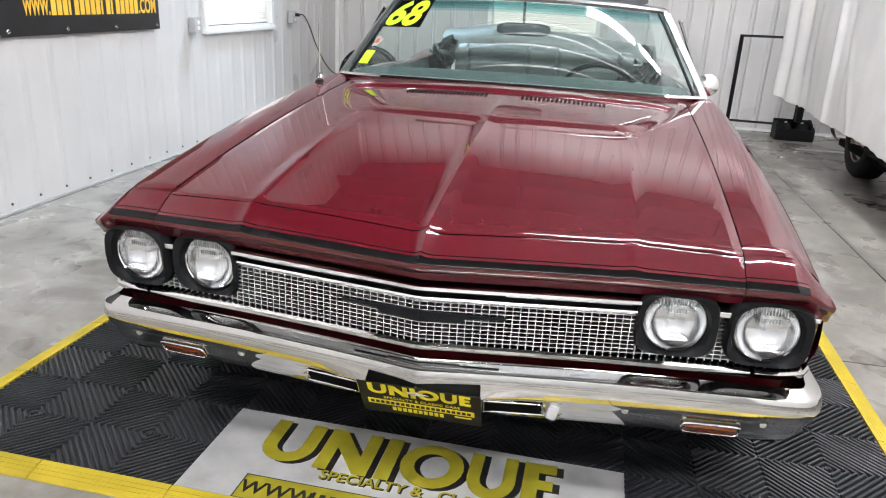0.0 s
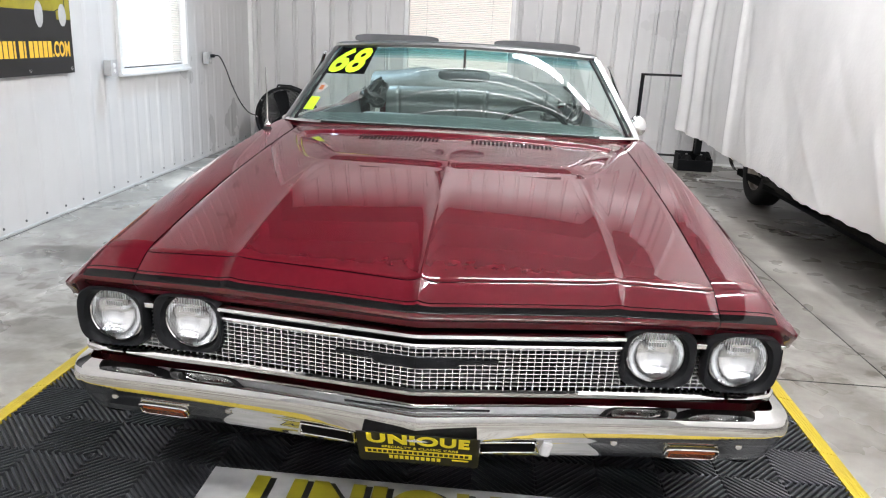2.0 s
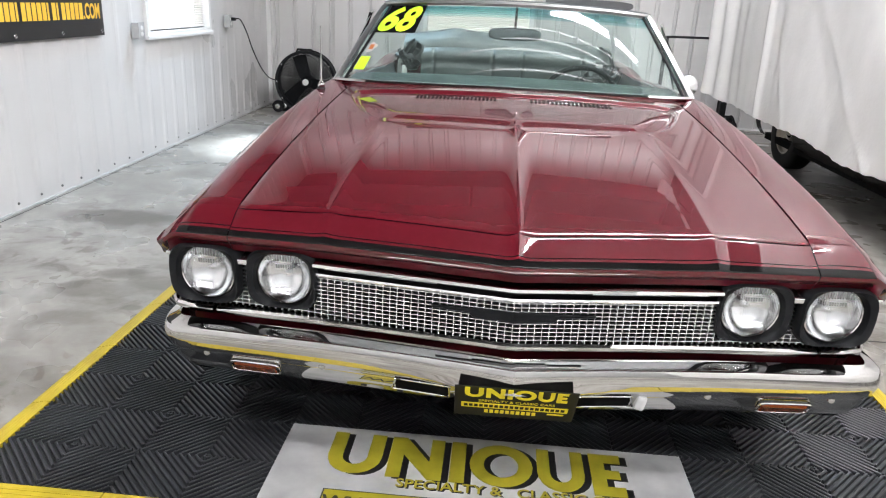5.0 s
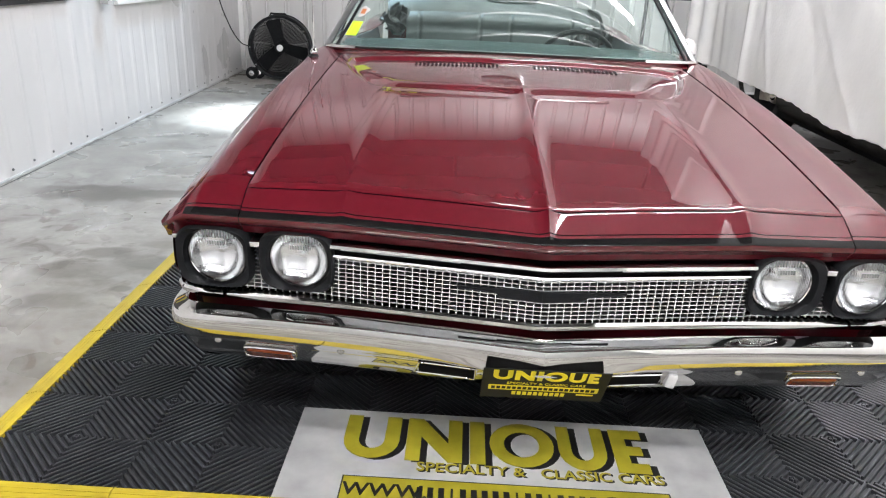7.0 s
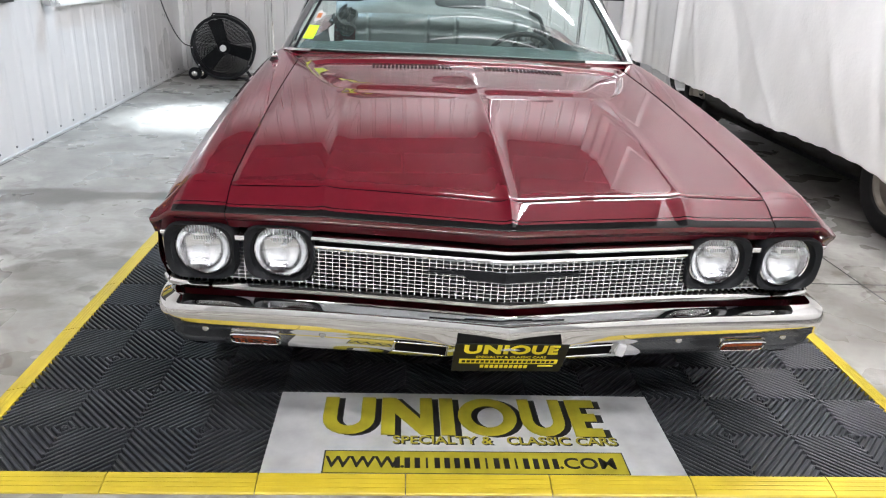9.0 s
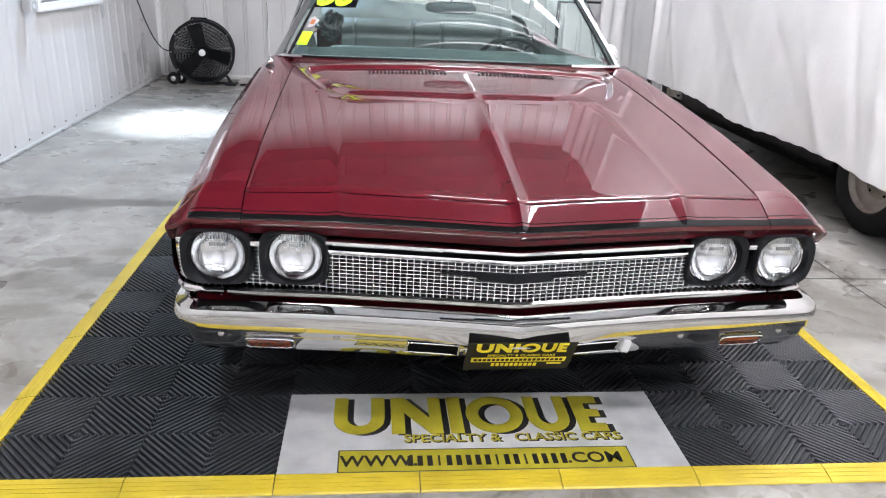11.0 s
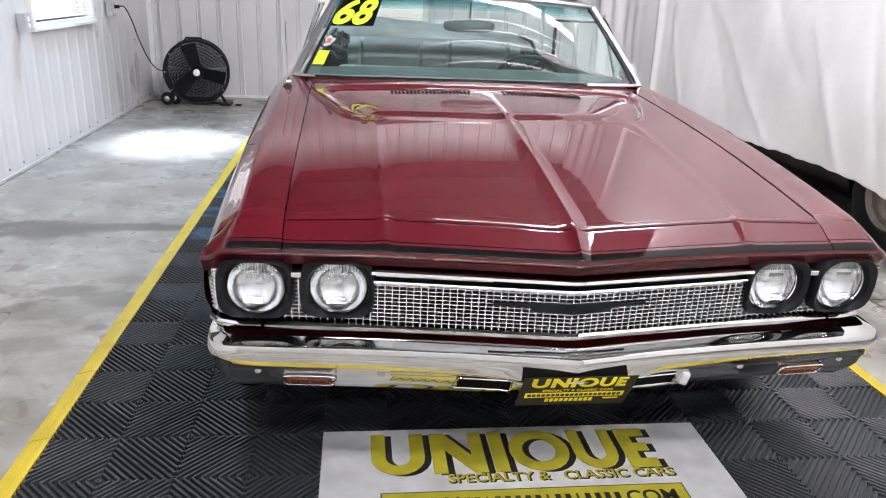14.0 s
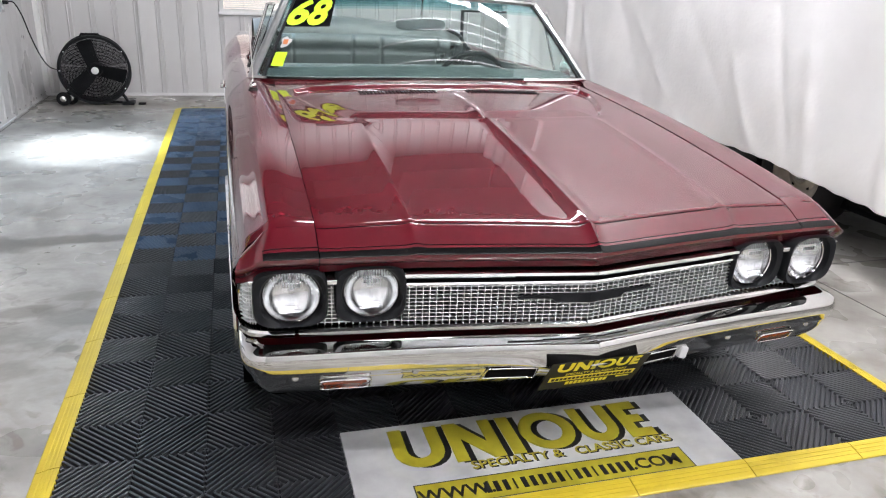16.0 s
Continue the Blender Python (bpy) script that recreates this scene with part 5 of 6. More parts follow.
# dash and wheel
def dash(u, t):
    x = 0.76 * u
    P = [Vector((x, ws_base(x).y + 0.02, 0.955 - 0.012 * u * u)), Vector((x, 1.84, 0.978 - 0.014 * u * u)), Vector((x, 1.98, 0.988 - 0.016 * u * u)), Vector((x, 2.03, 0.972 - 0.016 * u * u)), Vector((x, 2.04, 0.92)), Vector((x, 2.0, 0.84)), Vector((x, 1.98, 0.65))]
    return catmull(P, t)


part("dash", sheet(dash, span(-1, 1, 40), span(0, 1, 30)), DASH, car, "dark padded dash top", smooth=True, angle=0)
sw = part("steering_wheel", moved(tube([(0.195 * math.cos(a), 0.195 * math.sin(a), 0) for a in span(0, 2 * math.pi, 49)[:-1]], 0.014, 10, closed=True), pose(0.37, 2.30, 0.862, -62, 0, 0)), SATIN, car, "dark steering wheel", smooth=True)
bm = bmesh.new()
box(bm, -0.18, 0.18, -0.02, 0.02, -0.03, -0.01, 0.008)
lathe([(0.0, 0.0), (0.05, -0.005), (0.06, -0.03), (0.03, -0.06)], n=20, bm=bm)
part("steering_spokes", moved(bm, pose(0.37, 2.30, 0.862, -62, 0, 0)), CHROME, sw)
part("steering_column", tube([(0.37, 2.28, 0.85), (0.37, 2.0, 0.74)], 0.03), SATIN, sw)


# bench seats with upright pleats
def bench(name, yb, ztop, w, label):
    def back(u, t):
        x = w * u
        z = 0.45 + (ztop - 0.45) * t
        pleat = 0.014 * (1 - sum(math.exp(-((u - g) / 0.016) ** 2) for g in (-0.85, -0.17, 0.17, 0.85)))
        roll = 0.07 * math.sqrt(max(0.0, 1 - ((t - 0.9) / 0.1) ** 2)) if t > 0.8 else 0.07
        return Vector((x, yb - pleat - roll + 0.10 * (t - 1) * -1 - 0.10, z - 0.02 * abs(u) ** 6))
    bm = sheet(back, span(-1, 1, 201), span(0, 1, 30))
    part(name, bm, SEATM, car, label, smooth=True, angle=0)
    part(name + "_shell", B(-w, w, yb - 0.09, yb + 0.06, 0.4, ztop - 0.015, 0.03), SEATM, car)


bench("front_seat_back", 2.78, 0.92, 0.64, "dark grey vinyl front bench back with seams")
bench("rear_seat_back", 3.58, 1.03, 0.59, "dark grey vinyl rear bench back with seams")


def crumpled(s, dz):
    """A slumped bundle of folded vinyl: bent flaps fanned over one another."""
    bm = bmesh.new()
    for k in range(7):
        lean, turn_, lift = radians(-66 + 21 * k), radians(25 * math.sin(2.3 * k + s)), 0.018 * math.cos(1.7 * k)
        m = Matrix.Translation((s * 0.66 + s * 0.012 * (k - 3), 3.40 + 0.012 * k, 0.90 + dz + lift)) @ Matrix.Rotation(turn_, 4, "Z") @ Matrix.Rotation(lean, 4, "Y")
        tall, wide = 0.145 + 0.02 * math.sin(3.1 * k), 0.085 - 0.006 * abs(k - 3)
        flap = lambda u, v: m @ Vector((0.022 * math.sin(5 * v + k) + 0.012 * math.sin(7 * u + 2 * k), wide * (u - 0.5) * 2 * (1 - 0.35 * v * v), tall * v))
        sheet(flap, span(0, 1, 14), span(0, 1, 14), bm, thick=m.to_3x3() @ Vector((0.016, 0, 0)))
    return bm


for s, dz in ((-1, 0.0), (1, -0.085)):
    part("top_linkage_cover", crumpled(s, dz), BLACKV, car, "black vinyl bunched over the folded top linkage", smooth=True, angle=45)
part("front_seat_cushion", B(-0.66, 0.66, 2.2, 2.72, 0.38, 0.56, 0.06), VINYL, car)
part("rear_seat_cushion", B(-0.6, 0.6, 3.1, 3.6, 0.36, 0.52, 0.06), VINYL, car)
part("cabin_floor", B(-0.78, 0.78, 1.7, 4.4, 0.28, 0.32), VINYL, car)
part("firewall", B(-0.78, 0.78, 1.70, 1.74, 0.3, 0.92), DARK, car)
part("trunk_lid", sheet(lambda x, y: Vector((x, y, belt(y) + 0.012 * (1 - (x / 0.7) ** 2) - 0.08 * step(4.6, 5.0, y))), span(-0.72, 0.72, 20), span(3.95, 4.95, 20)), PAINT, car, smooth=True)
part("tail_panel", B(-0.86, 0.86, 4.86, 4.93, 0.35, 0.84, 0.03), PAINT, car)
part("rear_bumper", B(-0.93, 0.93, 4.92, 5.02, 0.36, 0.50, 0.03), CHROME, car)


# folded top: a crumpled stack behind the seats
def stack(u, v):
    x = 0.74 * u
    a = math.pi * v
    r = 0.165 - 0.03 * u + 0.008 * math.sin(4 * u + 2)
    y = 3.86 - 0.24 * math.cos(a)
    z = 0.95 + (r + 0.022 * math.exp(-((u + 0.52) / 0.16) ** 2)) * math.sin(a) * (1.0 - 0.25 * abs(u) ** 3) + 0.006 * math.sin(9 * v + 2 * u)
    return Vector((x, y, z))


part("folded_top", sheet(stack, span(-1, 1, 90), span(0, 1, 24)), FOLDED, car, "folded convertible top, reflected light put into its grey", smooth=True, angle=0)
for s in (-1, 1):
    bm = bmesh.new()
    for k in range(7):
        a0 = radians(-60 + 24 * k)
        box(bm, -0.012, 0.012, -0.10, 0.10, -0.05 - 0.004 * k, -0.03, 0.008, Matrix.Rotation(a0, 4, "Y"))
    part("top_pleat", moved(bm, pose(s * 0.60, 3.66, 1.03, 12, 0, 0)), BLACKV, car)
    part("top_rail", tube([(s * 0.70, 3.35, 0.955), (s * 0.70, 3.55, 1.03), (s * 0.66, 3.75, 1.06)], 0.013), SATIN, car)
    # vent window
    fr = [(s * 0.83, 1.87, 0.955), (s * 0.70, 2.06, 1.26), (s * 0.725, 2.16, 1.255), (s * 0.83, 2.17, 0.955)]
    vw = part("vent_window_frame", tube([fr[1], fr[2], fr[3]], 0.009, 6, up=(1, 0, 0.2)), CHROME, car, "chrome vent window frame")
    bm = bmesh.new()
    bm.faces.new([bm.verts.new(p) for p in fr])
    g = bmesh.ops.extrude_face_region(bm, geom=list(bm.faces))
    bmesh.ops.translate(bm, verts=[v for v in g["geom"] if isinstance(v, bmesh.types.BMVert)], vec=(-s * 0.004, 0, 0))
    part("vent_pane", bm, GLASS, vw).visible_shadow = False

# door mirror and aerial
dm = part("door_mirror", moved(lathe([(0.0, 0.035), (0.03, 0.03), (0.05, 0.015), (0.058, -0.005), (0.056, -0.015), (0.0, -0.012)], n=28), pose(0.876, 2.09, 0.985, 80, 0, 12) @ Matrix.Scale(0.9, 4)), BRIGHT, car, "round chrome door mirror", smooth=True)
part("mirror_arm", tube([(0.862, 2.09, 0.925), (0.868, 2.09, 0.95), (0.876, 2.09, 0.98)], 0.010), CHROME, dm, smooth=True)
ant = part("aerial_base", lathe([(0.022, 0.0), (0.021, 0.006), (0.016, 0.010), (0.016, 0.013), (0.012, 0.018), (0.0, 0.018)], pose(-0.832, 1.526, 0.932), 20), RUBBER, car, "black rubber aerial base", smooth=True, angle=40)
part("aerial_cap", lathe([(0.013, 0.0), (0.0155, 0.006), (0.0155, 0.011), (0.011, 0.018), (0.006, 0.022), (0.006, 0.03), (0.0, 0.031)], pose(-0.832, 1.526, 0.948), 20), CHROME, ant, smooth=True, angle=40)
part("aerial_mast", tube([(-0.832, 1.526, 0.975), (-0.834, 1.53, 1.08), (-0.836, 1.535, 1.20)], 0.003, 6, up=(1, 0, 0)), CHROME, ant)


# year figures and labels on the glass
def on_glass(u, v, lift=0.003):
    p = ws(u, v)
    n = (ws(u + 0.01, v) - p).cross(ws(u, v + 0.01) - p).normalized()
    if n.y > 0:
        n = -n
    return p + n * lift


def decal(bm_flat, u0, v0, w_u, w_v, mat, name, parent, lift=0.003, label=""):
    """Lay a flat bmesh (x, y in 0..1) on the windscreen."""
    for v in bm_flat.verts:
        v.co = on_glass(u0 + v.co.x * w_u, v0 + v.co.y * w_v, lift + v.co.z)
    return part(name, bm_flat, mat, parent, label)


def patch(x0, y0, x1, y1, n=8):
    return sheet(lambda a, b: Vector((a, b, 0)), span(x0, x1, n), span(y0, y1, n))


fig_back = decal(patch(0, 0, 1, 1), -0.965, 0.615, 0.295, 0.365, DARK, "year_sticker", car, 0.002, "black sticker with neon figures")
for digit, u0 in (("6", -0.958), ("8", -0.826)):
    t = text_bm(digit, 1.0, 0.0, shear=0.25, bold=0.035)
    xs_, ys_ = [v.co.x for v in t.verts], [v.co.y for v in t.verts]
    for v in t.verts:
        v.co = Vector(((v.co.x - min(xs_)) / (max(xs_) - min(xs_)), (v.co.y - min(ys_)) / (max(ys_) - min(ys_)), 0))
    decal(t, u0, 0.625, 0.140, 0.34, NEON, "year_figure", fig_back, 0.005, "neon yellow figure")
decal(patch(0, 0, 1, 1), -0.945, 0.14, 0.065, 0.165, NEON, "yellow_sticker", car, 0.003, "small yellow sticker")
crest = patch(-1, -1, 1, 1, 10)
for v in crest.verts:
    a_ = math.atan2(v.co.y, v.co.x)
    q_ = max(abs(v.co.x), abs(v.co.y)) * (0.40 + 0.07 * math.sin(3 * a_ + 1) + 0.05 * math.sin(5 * a_)) / max(1e-6, math.hypot(v.co.x, v.co.y))
    v.co = Vector((0.5 + v.co.x * q_, 0.5 + v.co.y * q_, 0))
ob = decal(crest, -0.945, 0.345, 0.07, 0.16, GREY, "badge_sticker", car, 0.003, "small worn sticker")
decal(patch(0, 0, 1, 1), -0.925, 0.395, 0.028, 0.06, ORANGE, "badge_sticker_print", ob, 0.004)
# ---- drum fan ----
def drum_fan(x, y, z, r):
    fan = thing("drum_fan", "black drum fan on wheels with a white hub badge", "fan", at=(x, y, 0))
    m = pose(x, y, z, 90, 0, 0) @ pose(0, 0, 0, 0, 8, 0)   # local z faces the room
    wall_ = [(r, -0.16), (r + 0.014, -0.15), (r + 0.006, -0.14), (r + 0.006, 0.10), (r + 0.018, 0.112), (r + 0.014, 0.128), (r - 0.012, 0.126), (r - 0.014, 0.11), (r - 0.008, -0.15)]
    bm = lathe(wall_ + wall_[:1], m, 64)
    part("drum", bm, SATIN, fan, "black steel drum", smooth=True, angle=40)
    gb = bmesh.new()
    for k in range(36):
        rr = 0.05 + (r - 0.06) * k / 35
        zz = 0.135 - 0.02 * (k / 35) ** 2
        sweep(gb, [m @ Vector((rr * math.cos(a), rr * math.sin(a), zz)) for a in span(0, 2 * math.pi, 41)[:-1]], ring(0.0011, 4), True)
    for k in range(64):
        a = 2 * math.pi * k / 64
        sweep(gb, [m @ Vector((q * math.cos(a + q * 0.5), q * math.sin(a + q * 0.5), 0.135 - 0.02 * (q / r) ** 2)) for q in span(0.05, r - 0.003, 7)], ring(0.001, 4))
    part("front_guard", gb, SATIN, fan, "fine black wire guard")
    bb = bmesh.new()
    for k in range(26):
        rr = 0.06 + (r - 0.07) * k / 25
        sweep(bb, [m @ Vector((rr * math.cos(a), rr * math.sin(a), -0.15)) for a in span(0, 2 * math.pi, 41)[:-1]], ring(0.0036, 4), True)
    for k in range(36):
        a = 2 * math.pi * k / 36
        sweep(bb, [m @ Vector((q * math.cos(a), q * math.sin(a), -0.15)) for q in span(0.05, r - 0.003, 4)], ring(0.0016, 4))
    part("rear_guard", bb, SATIN, fan)
    for k in range(3):
        a0 = radians(105 - 120 * k)

        def blade(u, v):
            q = 0.05 + (r - 0.08) * u
            w = 0.062 + 0.016 * u
            a = a0 + (v - 0.5) * 2 * w / max(q, 0.06)
            return m @ Vector((q * math.cos(a), q * math.sin(a), 0.03 + 0.06 * (v - 0.5)))
        part("blade", sheet(blade, span(0, 1, 10), span(0, 1, 8), thick=m.to_3x3() @ Vector((0, 0, 0.004))), SATIN, fan, "black fan blade", smooth=True)
    part("motor", lathe([(0.0, 0.06), (0.06, 0.06), (0.075, 0.03), (0.075, -0.1), (0.0, -0.12)], m, 24), SATIN, fan, smooth=True, angle=40)
    part("hub_badge", lathe([(0.0, 0.150), (0.028, 0.149), (0.036, 0.143), (0.036, 0.13), (0.0, 0.128)], m, 24), TRIM, fan, "white round hub badge", smooth=True, angle=50)
    for a in (35, 145, 215, 325, 180):
        c, s = math.cos(radians(a)), math.sin(radians(a))
        part("guard_clip", lathe([(0.0, 0.008), (0.008, 0.006), (0.01, 0.0)], m @ pose((r - 0.004) * c, (r - 0.004) * s, 0.122), 10), BRIGHT, fan, smooth=True)
    for dx in (-0.32, -0.26):
        m2 = pose(x + dx, y - 0.10 + (dx + 0.32) * 1.2, 0.07, 90, 0, 0)
        w = part("wheel", lathe([(0.0, 0.03), (0.03, 0.03), (0.036, 0.022), (0.05, 0.024), (0.068, 0.018), (0.07, 0.0), (0.068, -0.018), (0.0, -0.02)], m2, 24), SATIN, fan, smooth=True, angle=40)
        part("hub_cap", lathe([(0.0, 0.036), (0.02, 0.034), (0.03, 0.0305)], m2, 20), CHROME, w, smooth=True)
    part("axle_frame", tube([(x - 0.36, y - 0.02, 0.07), (x - 0.2, y - 0.02, 0.06), (x - 0.1, y - 0.02, 0.035), (x + 0.33, y - 0.02, 0.015)], 0.014), SATIN, fan)
    part("foot", B(x + 0.24, x + 0.36, y - 0.10, y + 0.08, 0.0, 0.03, 0.008), SATIN, fan)
    part("foot_brace", tube([(x + 0.30, y - 0.02, 0.02), (x + 0.25, y - 0.02, z - 0.26)], 0.016), SATIN, fan)
    part("handle", tube([(x - 0.1, y - 0.05, z + r), (x - 0.08, y - 0.08, z + r + 0.03), (x + 0.08, y - 0.08, z + r + 0.03), (x + 0.1, y - 0.05, z + r)], 0.01), SATIN, fan)
    part("floor_pedal", B(x + 0.40, x + 0.47, y - 0.07, y + 0.02, 0.0, 0.012, 0.003), DARK, fan)


drum_fan(-2.275, 6.87, 0.365, 0.335)


# ---- wall boxes, cord, banner ----
def outlet(y, z):
    o = thing("wall_outlet", "grey surface-mounted electrical outlet box on the wall", "outlet", group="wall outlets", at=(XL + 0.02, y, z))
    part("box", B(XL + 0.018, XL + 0.075, y - 0.045, y + 0.045, z - 0.06, z + 0.06, 0.006), GREY, o)
    part("cover", B(XL + 0.075, XL + 0.080, y - 0.05, y + 0.05, z - 0.065, z + 0.065, 0.003), GREY, o)
    for dz in (-0.022, 0.022):
        part("receptacle", moved(lathe([(0.0, 0.006), (0.016, 0.005), (0.018, 0.0)], n=16), pose(XL + 0.080, y, z + dz, 0, 90, 0)), TRIM, o, "white receptacle", smooth=True, angle=40)


outlet(3.99, 1.0)
outlet(5.95, 1.03)
cord = thing("power_cord", "black power cord plugged into the wall outlet", "cord", at=(XL + 0.09, 5.95, 1.05))
part("plug", B(XL + 0.084, XL + 0.13, 5.932, 5.968, 1.037, 1.07, 0.008), SATIN, cord)
C0 = [Vector(p) for p in ((XL + 0.12, 5.95, 1.055), (XL + 0.17, 5.97, 1.05), (XL + 0.20, 6.06, 0.93), (XL + 0.21, 6.2, 0.75), (XL + 0.22, 6.42, 0.55), (XL + 0.24, 6.62, 0.42), (XL + 0.27, 6.78, 0.37), (-2.615, 6.85, 0.365))]
part("cable", tube([catmull(C0, t) for t in span(0, 1, 60)], 0.006, 6, up=(1, 0, 0.1)), SATIN, cord, smooth=True)

ban = thing("wall_banner", "black banner with a yellow car picture and gold web lettering", "banner", at=(XL + 0.026, 2.0, 1.5))
BX = XL + 0.026
Y0, Y1, Z0, Z1 = 0.55, 3.53, 0.985, 2.35
part("sheet", B(BX, BX + 0.003, Y0, Y1, Z0, Z1, 0.001), BANNER, ban)
on_ban = Matrix.Translation((BX + 0.0035, 0, 0)) @ Matrix(((0, 0, 1, 0), (1, 0, 0, 0), (0, 1, 0, 0), (0, 0, 0, 1)))   # local x along the wall, y up


def ban_text(words, y, z, h, wid):
    t = text_bm(words, 0.15, 0.0005, bold=0.004)
    xs = [v.co.x for v in t.verts]
    ys = [v.co.y for v in t.verts]
    for v in t.verts:
        v.co.x = (v.co.x - min(xs)) / (max(xs) - min(xs)) * wid + y
        v.co.y = (v.co.y - min(ys)) / (max(ys) - min(ys)) * h + z
    part("lettering", moved(t, on_ban), GOLD, ban)


ban_text("WWW.", 2.19, 1.097, 0.105, 0.215)
ban_text(".COM", 3.285, 1.097, 0.105, 0.205)
for i in range(17):
    bm = bmesh.new()
    a = 2.415 + i * 0.0512
    w = 0.018 if i in (3, 9, 11) else 0.04
    flat(bm, [(a, 1.097), (a + w, 1.097), (a + w, 1.202), (a, 1.202)], 0.0, 0.0008)
    part("address_bar", moved(bm, on_ban), GOLD, ban)
# picture of a car: plain shapes
bm = bmesh.new()
flat(bm, [(1.2, 1.33), (3.53, 1.33), (3.53, 2.3), (1.2, 2.3)], 0.0, 0.0006)
part("picture_ground", moved(bm, on_ban), BANNER, ban)
bm = bmesh.new()
flat(bm, [(2.85, 1.40), (3.34, 1.40), (3.46, 1.44), (3.46, 1.62), (3.3, 1.78), (2.9, 1.82), (2.4, 1.7), (2.3, 1.5), (2.4, 1.42)], 0.0006, 0.0008)
flat(bm, [(3.36, 1.345), (3.525, 1.345), (3.525, 1.6), (3.47, 1.6), (3.47, 1.43), (3.36, 1.40)], 0.0006, 0.0004)
part("picture_body", moved(bm, on_ban), SIGNY, ban)
for a, rr in ((3.165, 0.085), (3.43, 0.075)):
    bm = bmesh.new()
    n = 20
    flat(bm, [(a + 0.045 * math.cos(2 * math.pi * i / n), 1.375 + rr * math.sin(2 * math.pi * i / n)) for i in range(n)], 0.0014, 0.0006)
    part("picture_wheel", moved(bm, on_ban), GREY, ban)
for k in range(7):
    part("grommet", moved(lathe([(0.006, 0.002), (0.009, 0.003), (0.013, 0.0)], n=12), pose(BX + 0.003, Y1 - 0.03 - k * 0.48, Z0 + 0.03, 0, 90, 0)), BRIGHT, ban)

# ---- frame stand and pump by the back wall ----
st = thing("wheeled_frame", "black tubular frame on casters before the back wall", "frame", at=(1.9, 7.25, 0))
part("post", tube([(1.90, 7.25, 0.09), (1.90, 7.25, 1.06)], 0.022), SATIN, st)
part("post", tube([(2.62, 7.25, 0.09), (2.62, 7.25, 1.06)], 0.022), SATIN, st)
part("top_bar", tube([(1.88, 7.25, 1.06), (2.64, 7.25, 1.07)], 0.013), SATIN, st)
part("lower_bar", tube([(1.88, 7.25, 0.13), (2.64, 7.25, 0.125)], 0.013), SATIN, st)
for x in (1.90, 2.62):
    part("base_bar", tube([(x, 6.98, 0.09), (x, 7.40, 0.09)], 0.018), SATIN, st)
    for y in (7.0, 7.38):
        part("caster", lathe([(0.0, 0.015), (0.03, 0.015), (0.035, 0.008), (0.035, -0.008), (0.03, -0.015), (0.0, -0.015)], pose(x, y, 0.036, 0, 90, 0), 16), RUBBER, st, smooth=True, angle=40)
        part("caster_fork", B(x - 0.02, x + 0.02, y - 0.012, y + 0.012, 0.05, 0.085, 0.004), SATIN, st)

pump = thing("equipment_box", "black plastic equipment box on the concrete floor", "equipment", at=(2.5, 7.0, 0))
for x0, x1, y0, y1, z1 in ((2.36, 2.76, 6.90, 6.925, 0.13), (2.36, 2.76, 7.10, 7.125, 0.21), (2.36, 2.385, 6.925, 7.10, 0.19), (2.735, 2.76, 6.925, 7.10, 0.15)):
    part("case_wall", B(x0, x1, y0, y1, 0.0, z1, 0.008), SATIN, pump)
part("case_floor", B(2.38, 2.74, 6.92, 7.105, 0.005, 0.03, 0.004), DARK, pump)
for x in (2.48, 2.65):
    part("canister", lathe([(0.0, 0.15), (0.035, 0.146), (0.055, 0.125), (0.062, 0.09), (0.062, 0.0)], pose(x, 7.0, 0.03, -18, 0, 0), 20), RUBBER, pump, smooth=True, angle=50)
    part("canister_cap", lathe([(0.0, 0.168), (0.014, 0.166), (0.016, 0.146)], pose(x, 7.0, 0.03, -18, 0, 0), 12), GREY, pump, smooth=True, angle=50)
part("column", B(2.56, 2.63, 6.99, 7.07, 0.19, 0.37, 0.012), SATIN, pump)
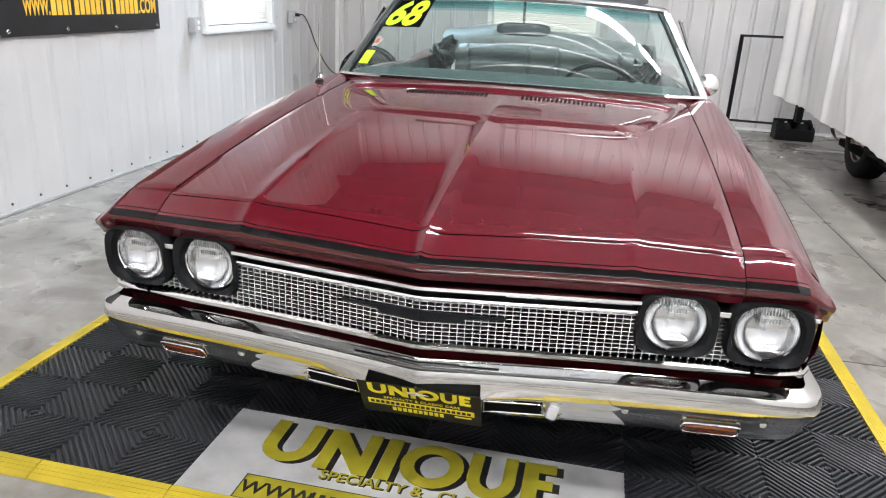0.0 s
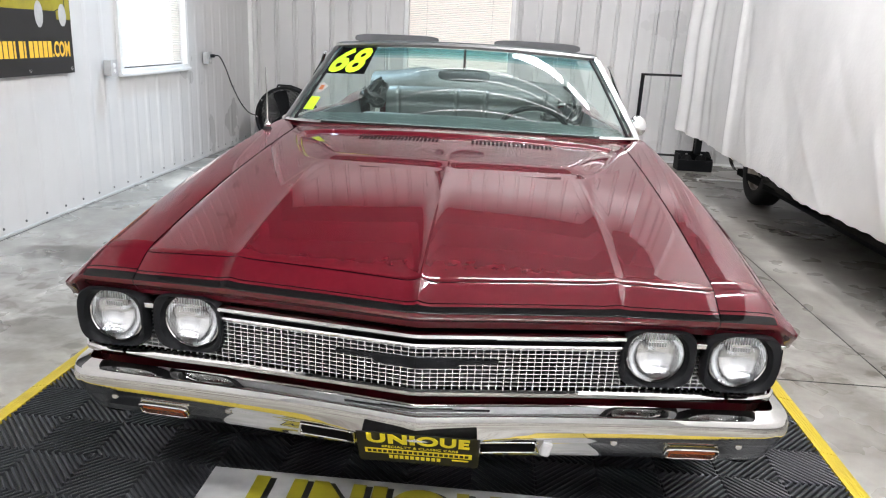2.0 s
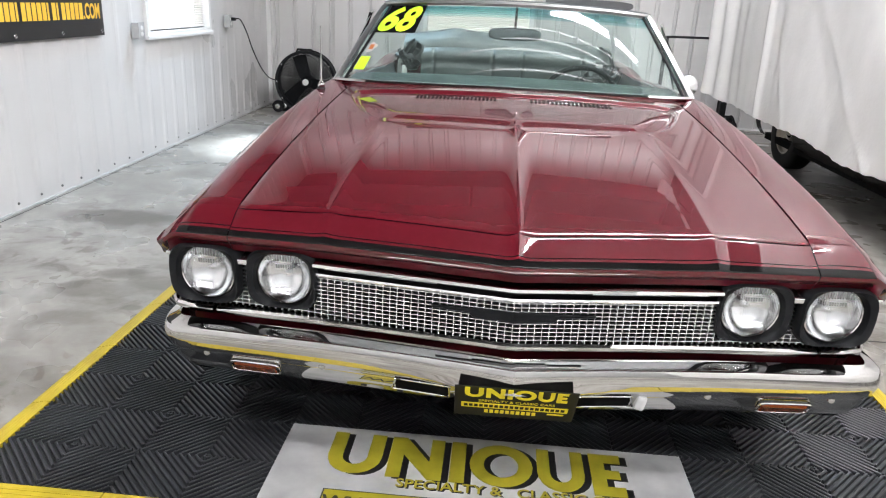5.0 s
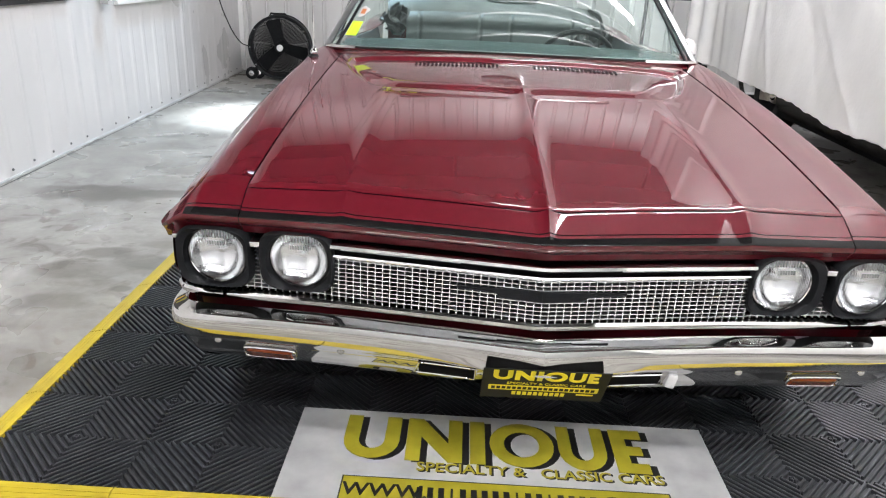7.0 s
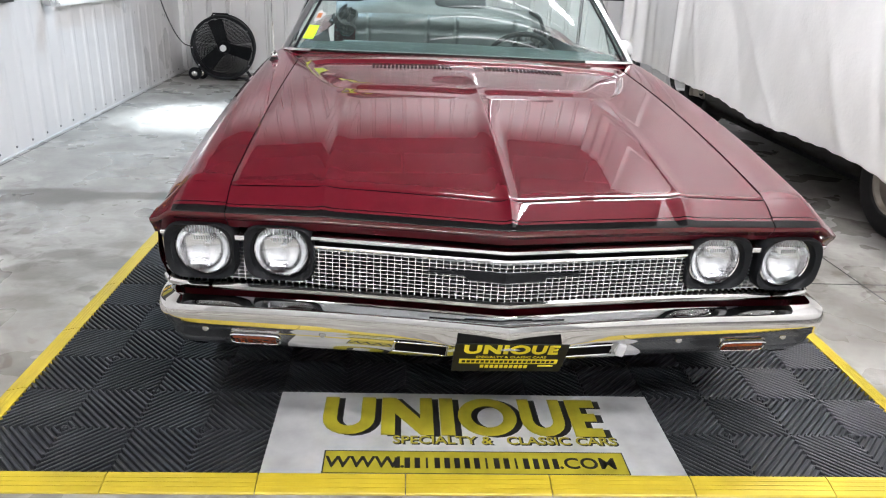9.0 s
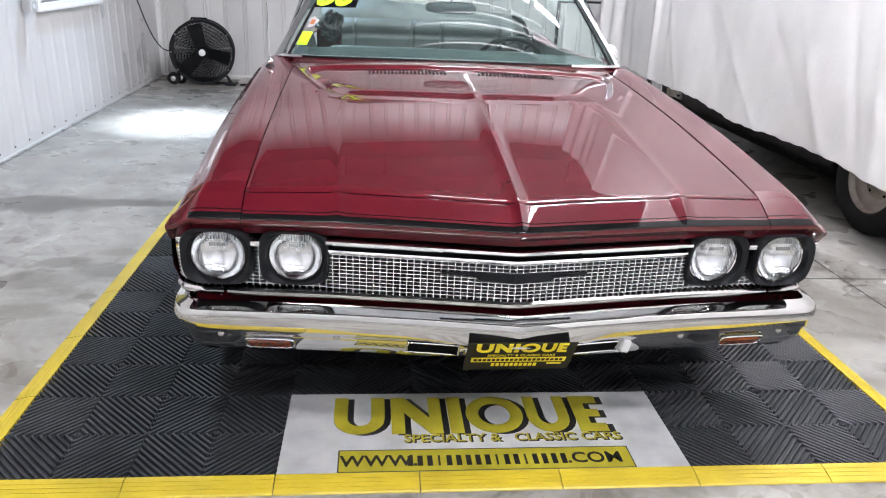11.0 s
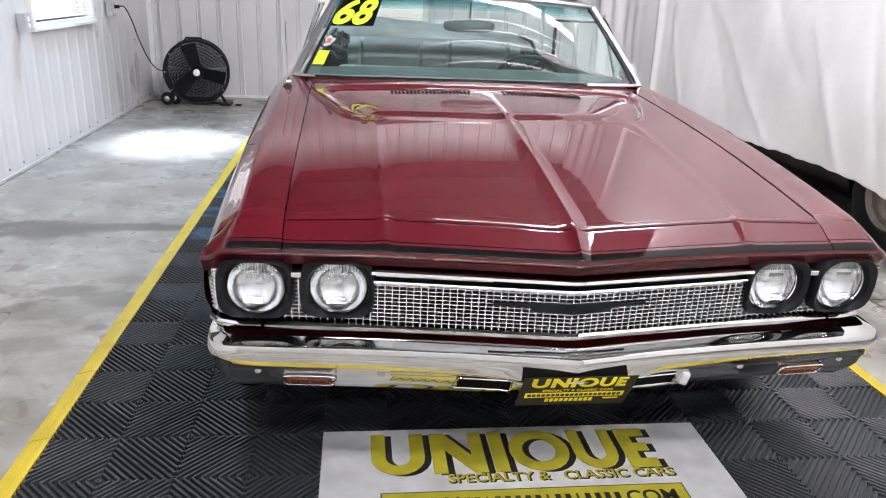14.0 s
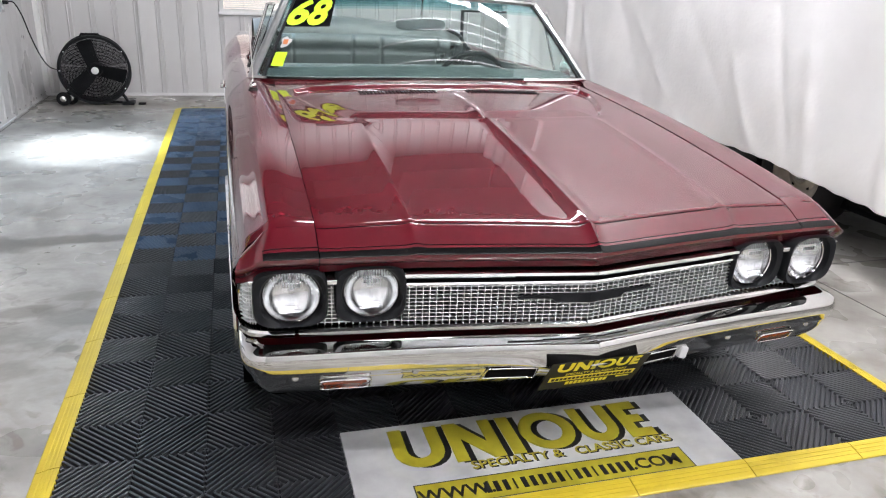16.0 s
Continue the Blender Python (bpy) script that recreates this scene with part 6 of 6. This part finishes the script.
part("hose", tube([catmull([Vector(p) for p in ((2.66, 7.0, 0.18), (2.70, 6.98, 0.22), (2.73, 6.95, 0.16), (2.74, 6.93, 0.10), (2.72, 6.92, 0.06))], t) for t in span(0, 1, 24)], 0.014), RUBBER, pump, smooth=True)
drain = thing("floor_drain_cover", "dark oval drain cover on the floor", "drain cover", at=(2.95, 6.6, 0))
bm = bmesh.new()
lathe([(0.0, 0.012), (0.22, 0.010), (0.24, 0.0)], Matrix.Translation((2.98, 6.72, 0)) @ Matrix.Diagonal((1.1, 1, 1, 1)), 28, bm)
part("cover", bm, STAIN, drain)
part("strip", B(2.45, 2.95, 6.36, 6.40, 0.0, 0.012, 0.003), TRIM, drain)

# ---- car parked behind the curtain ----
pk = thing("parked_car", "dark car parked behind the white curtain, only wheels showing", "car", at=(3.4, 3.6, 0))
for y, x in ((2.05, 2.62), (5.2, 2.72)):
    wheel(x, y, -1, pk, STEEL, 0.34, 0.34)
    wheel(x + 1.5, y, 1, pk, STEEL, 0.34, 0.34)


def hull(y, t):
    P = [Vector((2.60, y, 0.24)), Vector((2.54, y, 0.34)), Vector((2.50, y, 0.60)), Vector((2.56, y, 0.84)), Vector((2.85, y, 0.95 + 0.35 * step(2.4, 3.2, y) * (1 - step(4.6, 5.4, y)))), Vector((3.4, y, 0.98 + 0.42 * step(2.4, 3.2, y) * (1 - step(4.6, 5.4, y)))), Vector((3.95, y, 0.95 + 0.35 * step(2.4, 3.2, y) * (1 - step(4.6, 5.4, y)))), Vector((4.24, y, 0.84)), Vector((4.30, y, 0.60)), Vector((4.26, y, 0.34)), Vector((4.20, y, 0.24))]
    return catmull(P, t)


hb = part("body", sheet(hull, span(1.15, 5.72, 50), span(0, 1, 50)), STRIPE, pk, "dark body shell", smooth=True, angle=0)
for y, x in ((2.05, 2.62), (5.2, 2.72)):
    cbm = bmesh.new()
    lathe([(0.0, -0.4), (0.39, -0.4), (0.39, 0.4), (0.0, 0.4)], pose(2.55, y, 0.34, 0, 90, 0), 40, cbm)
    cut(hb, cbm)
part("floor_pan", B(2.62, 4.2, 1.2, 5.65, 0.2, 0.26), DARK, pk)
part("inner_well", B(2.80, 2.84, 1.4, 5.65, 0.2, 0.85), DARK, pk)
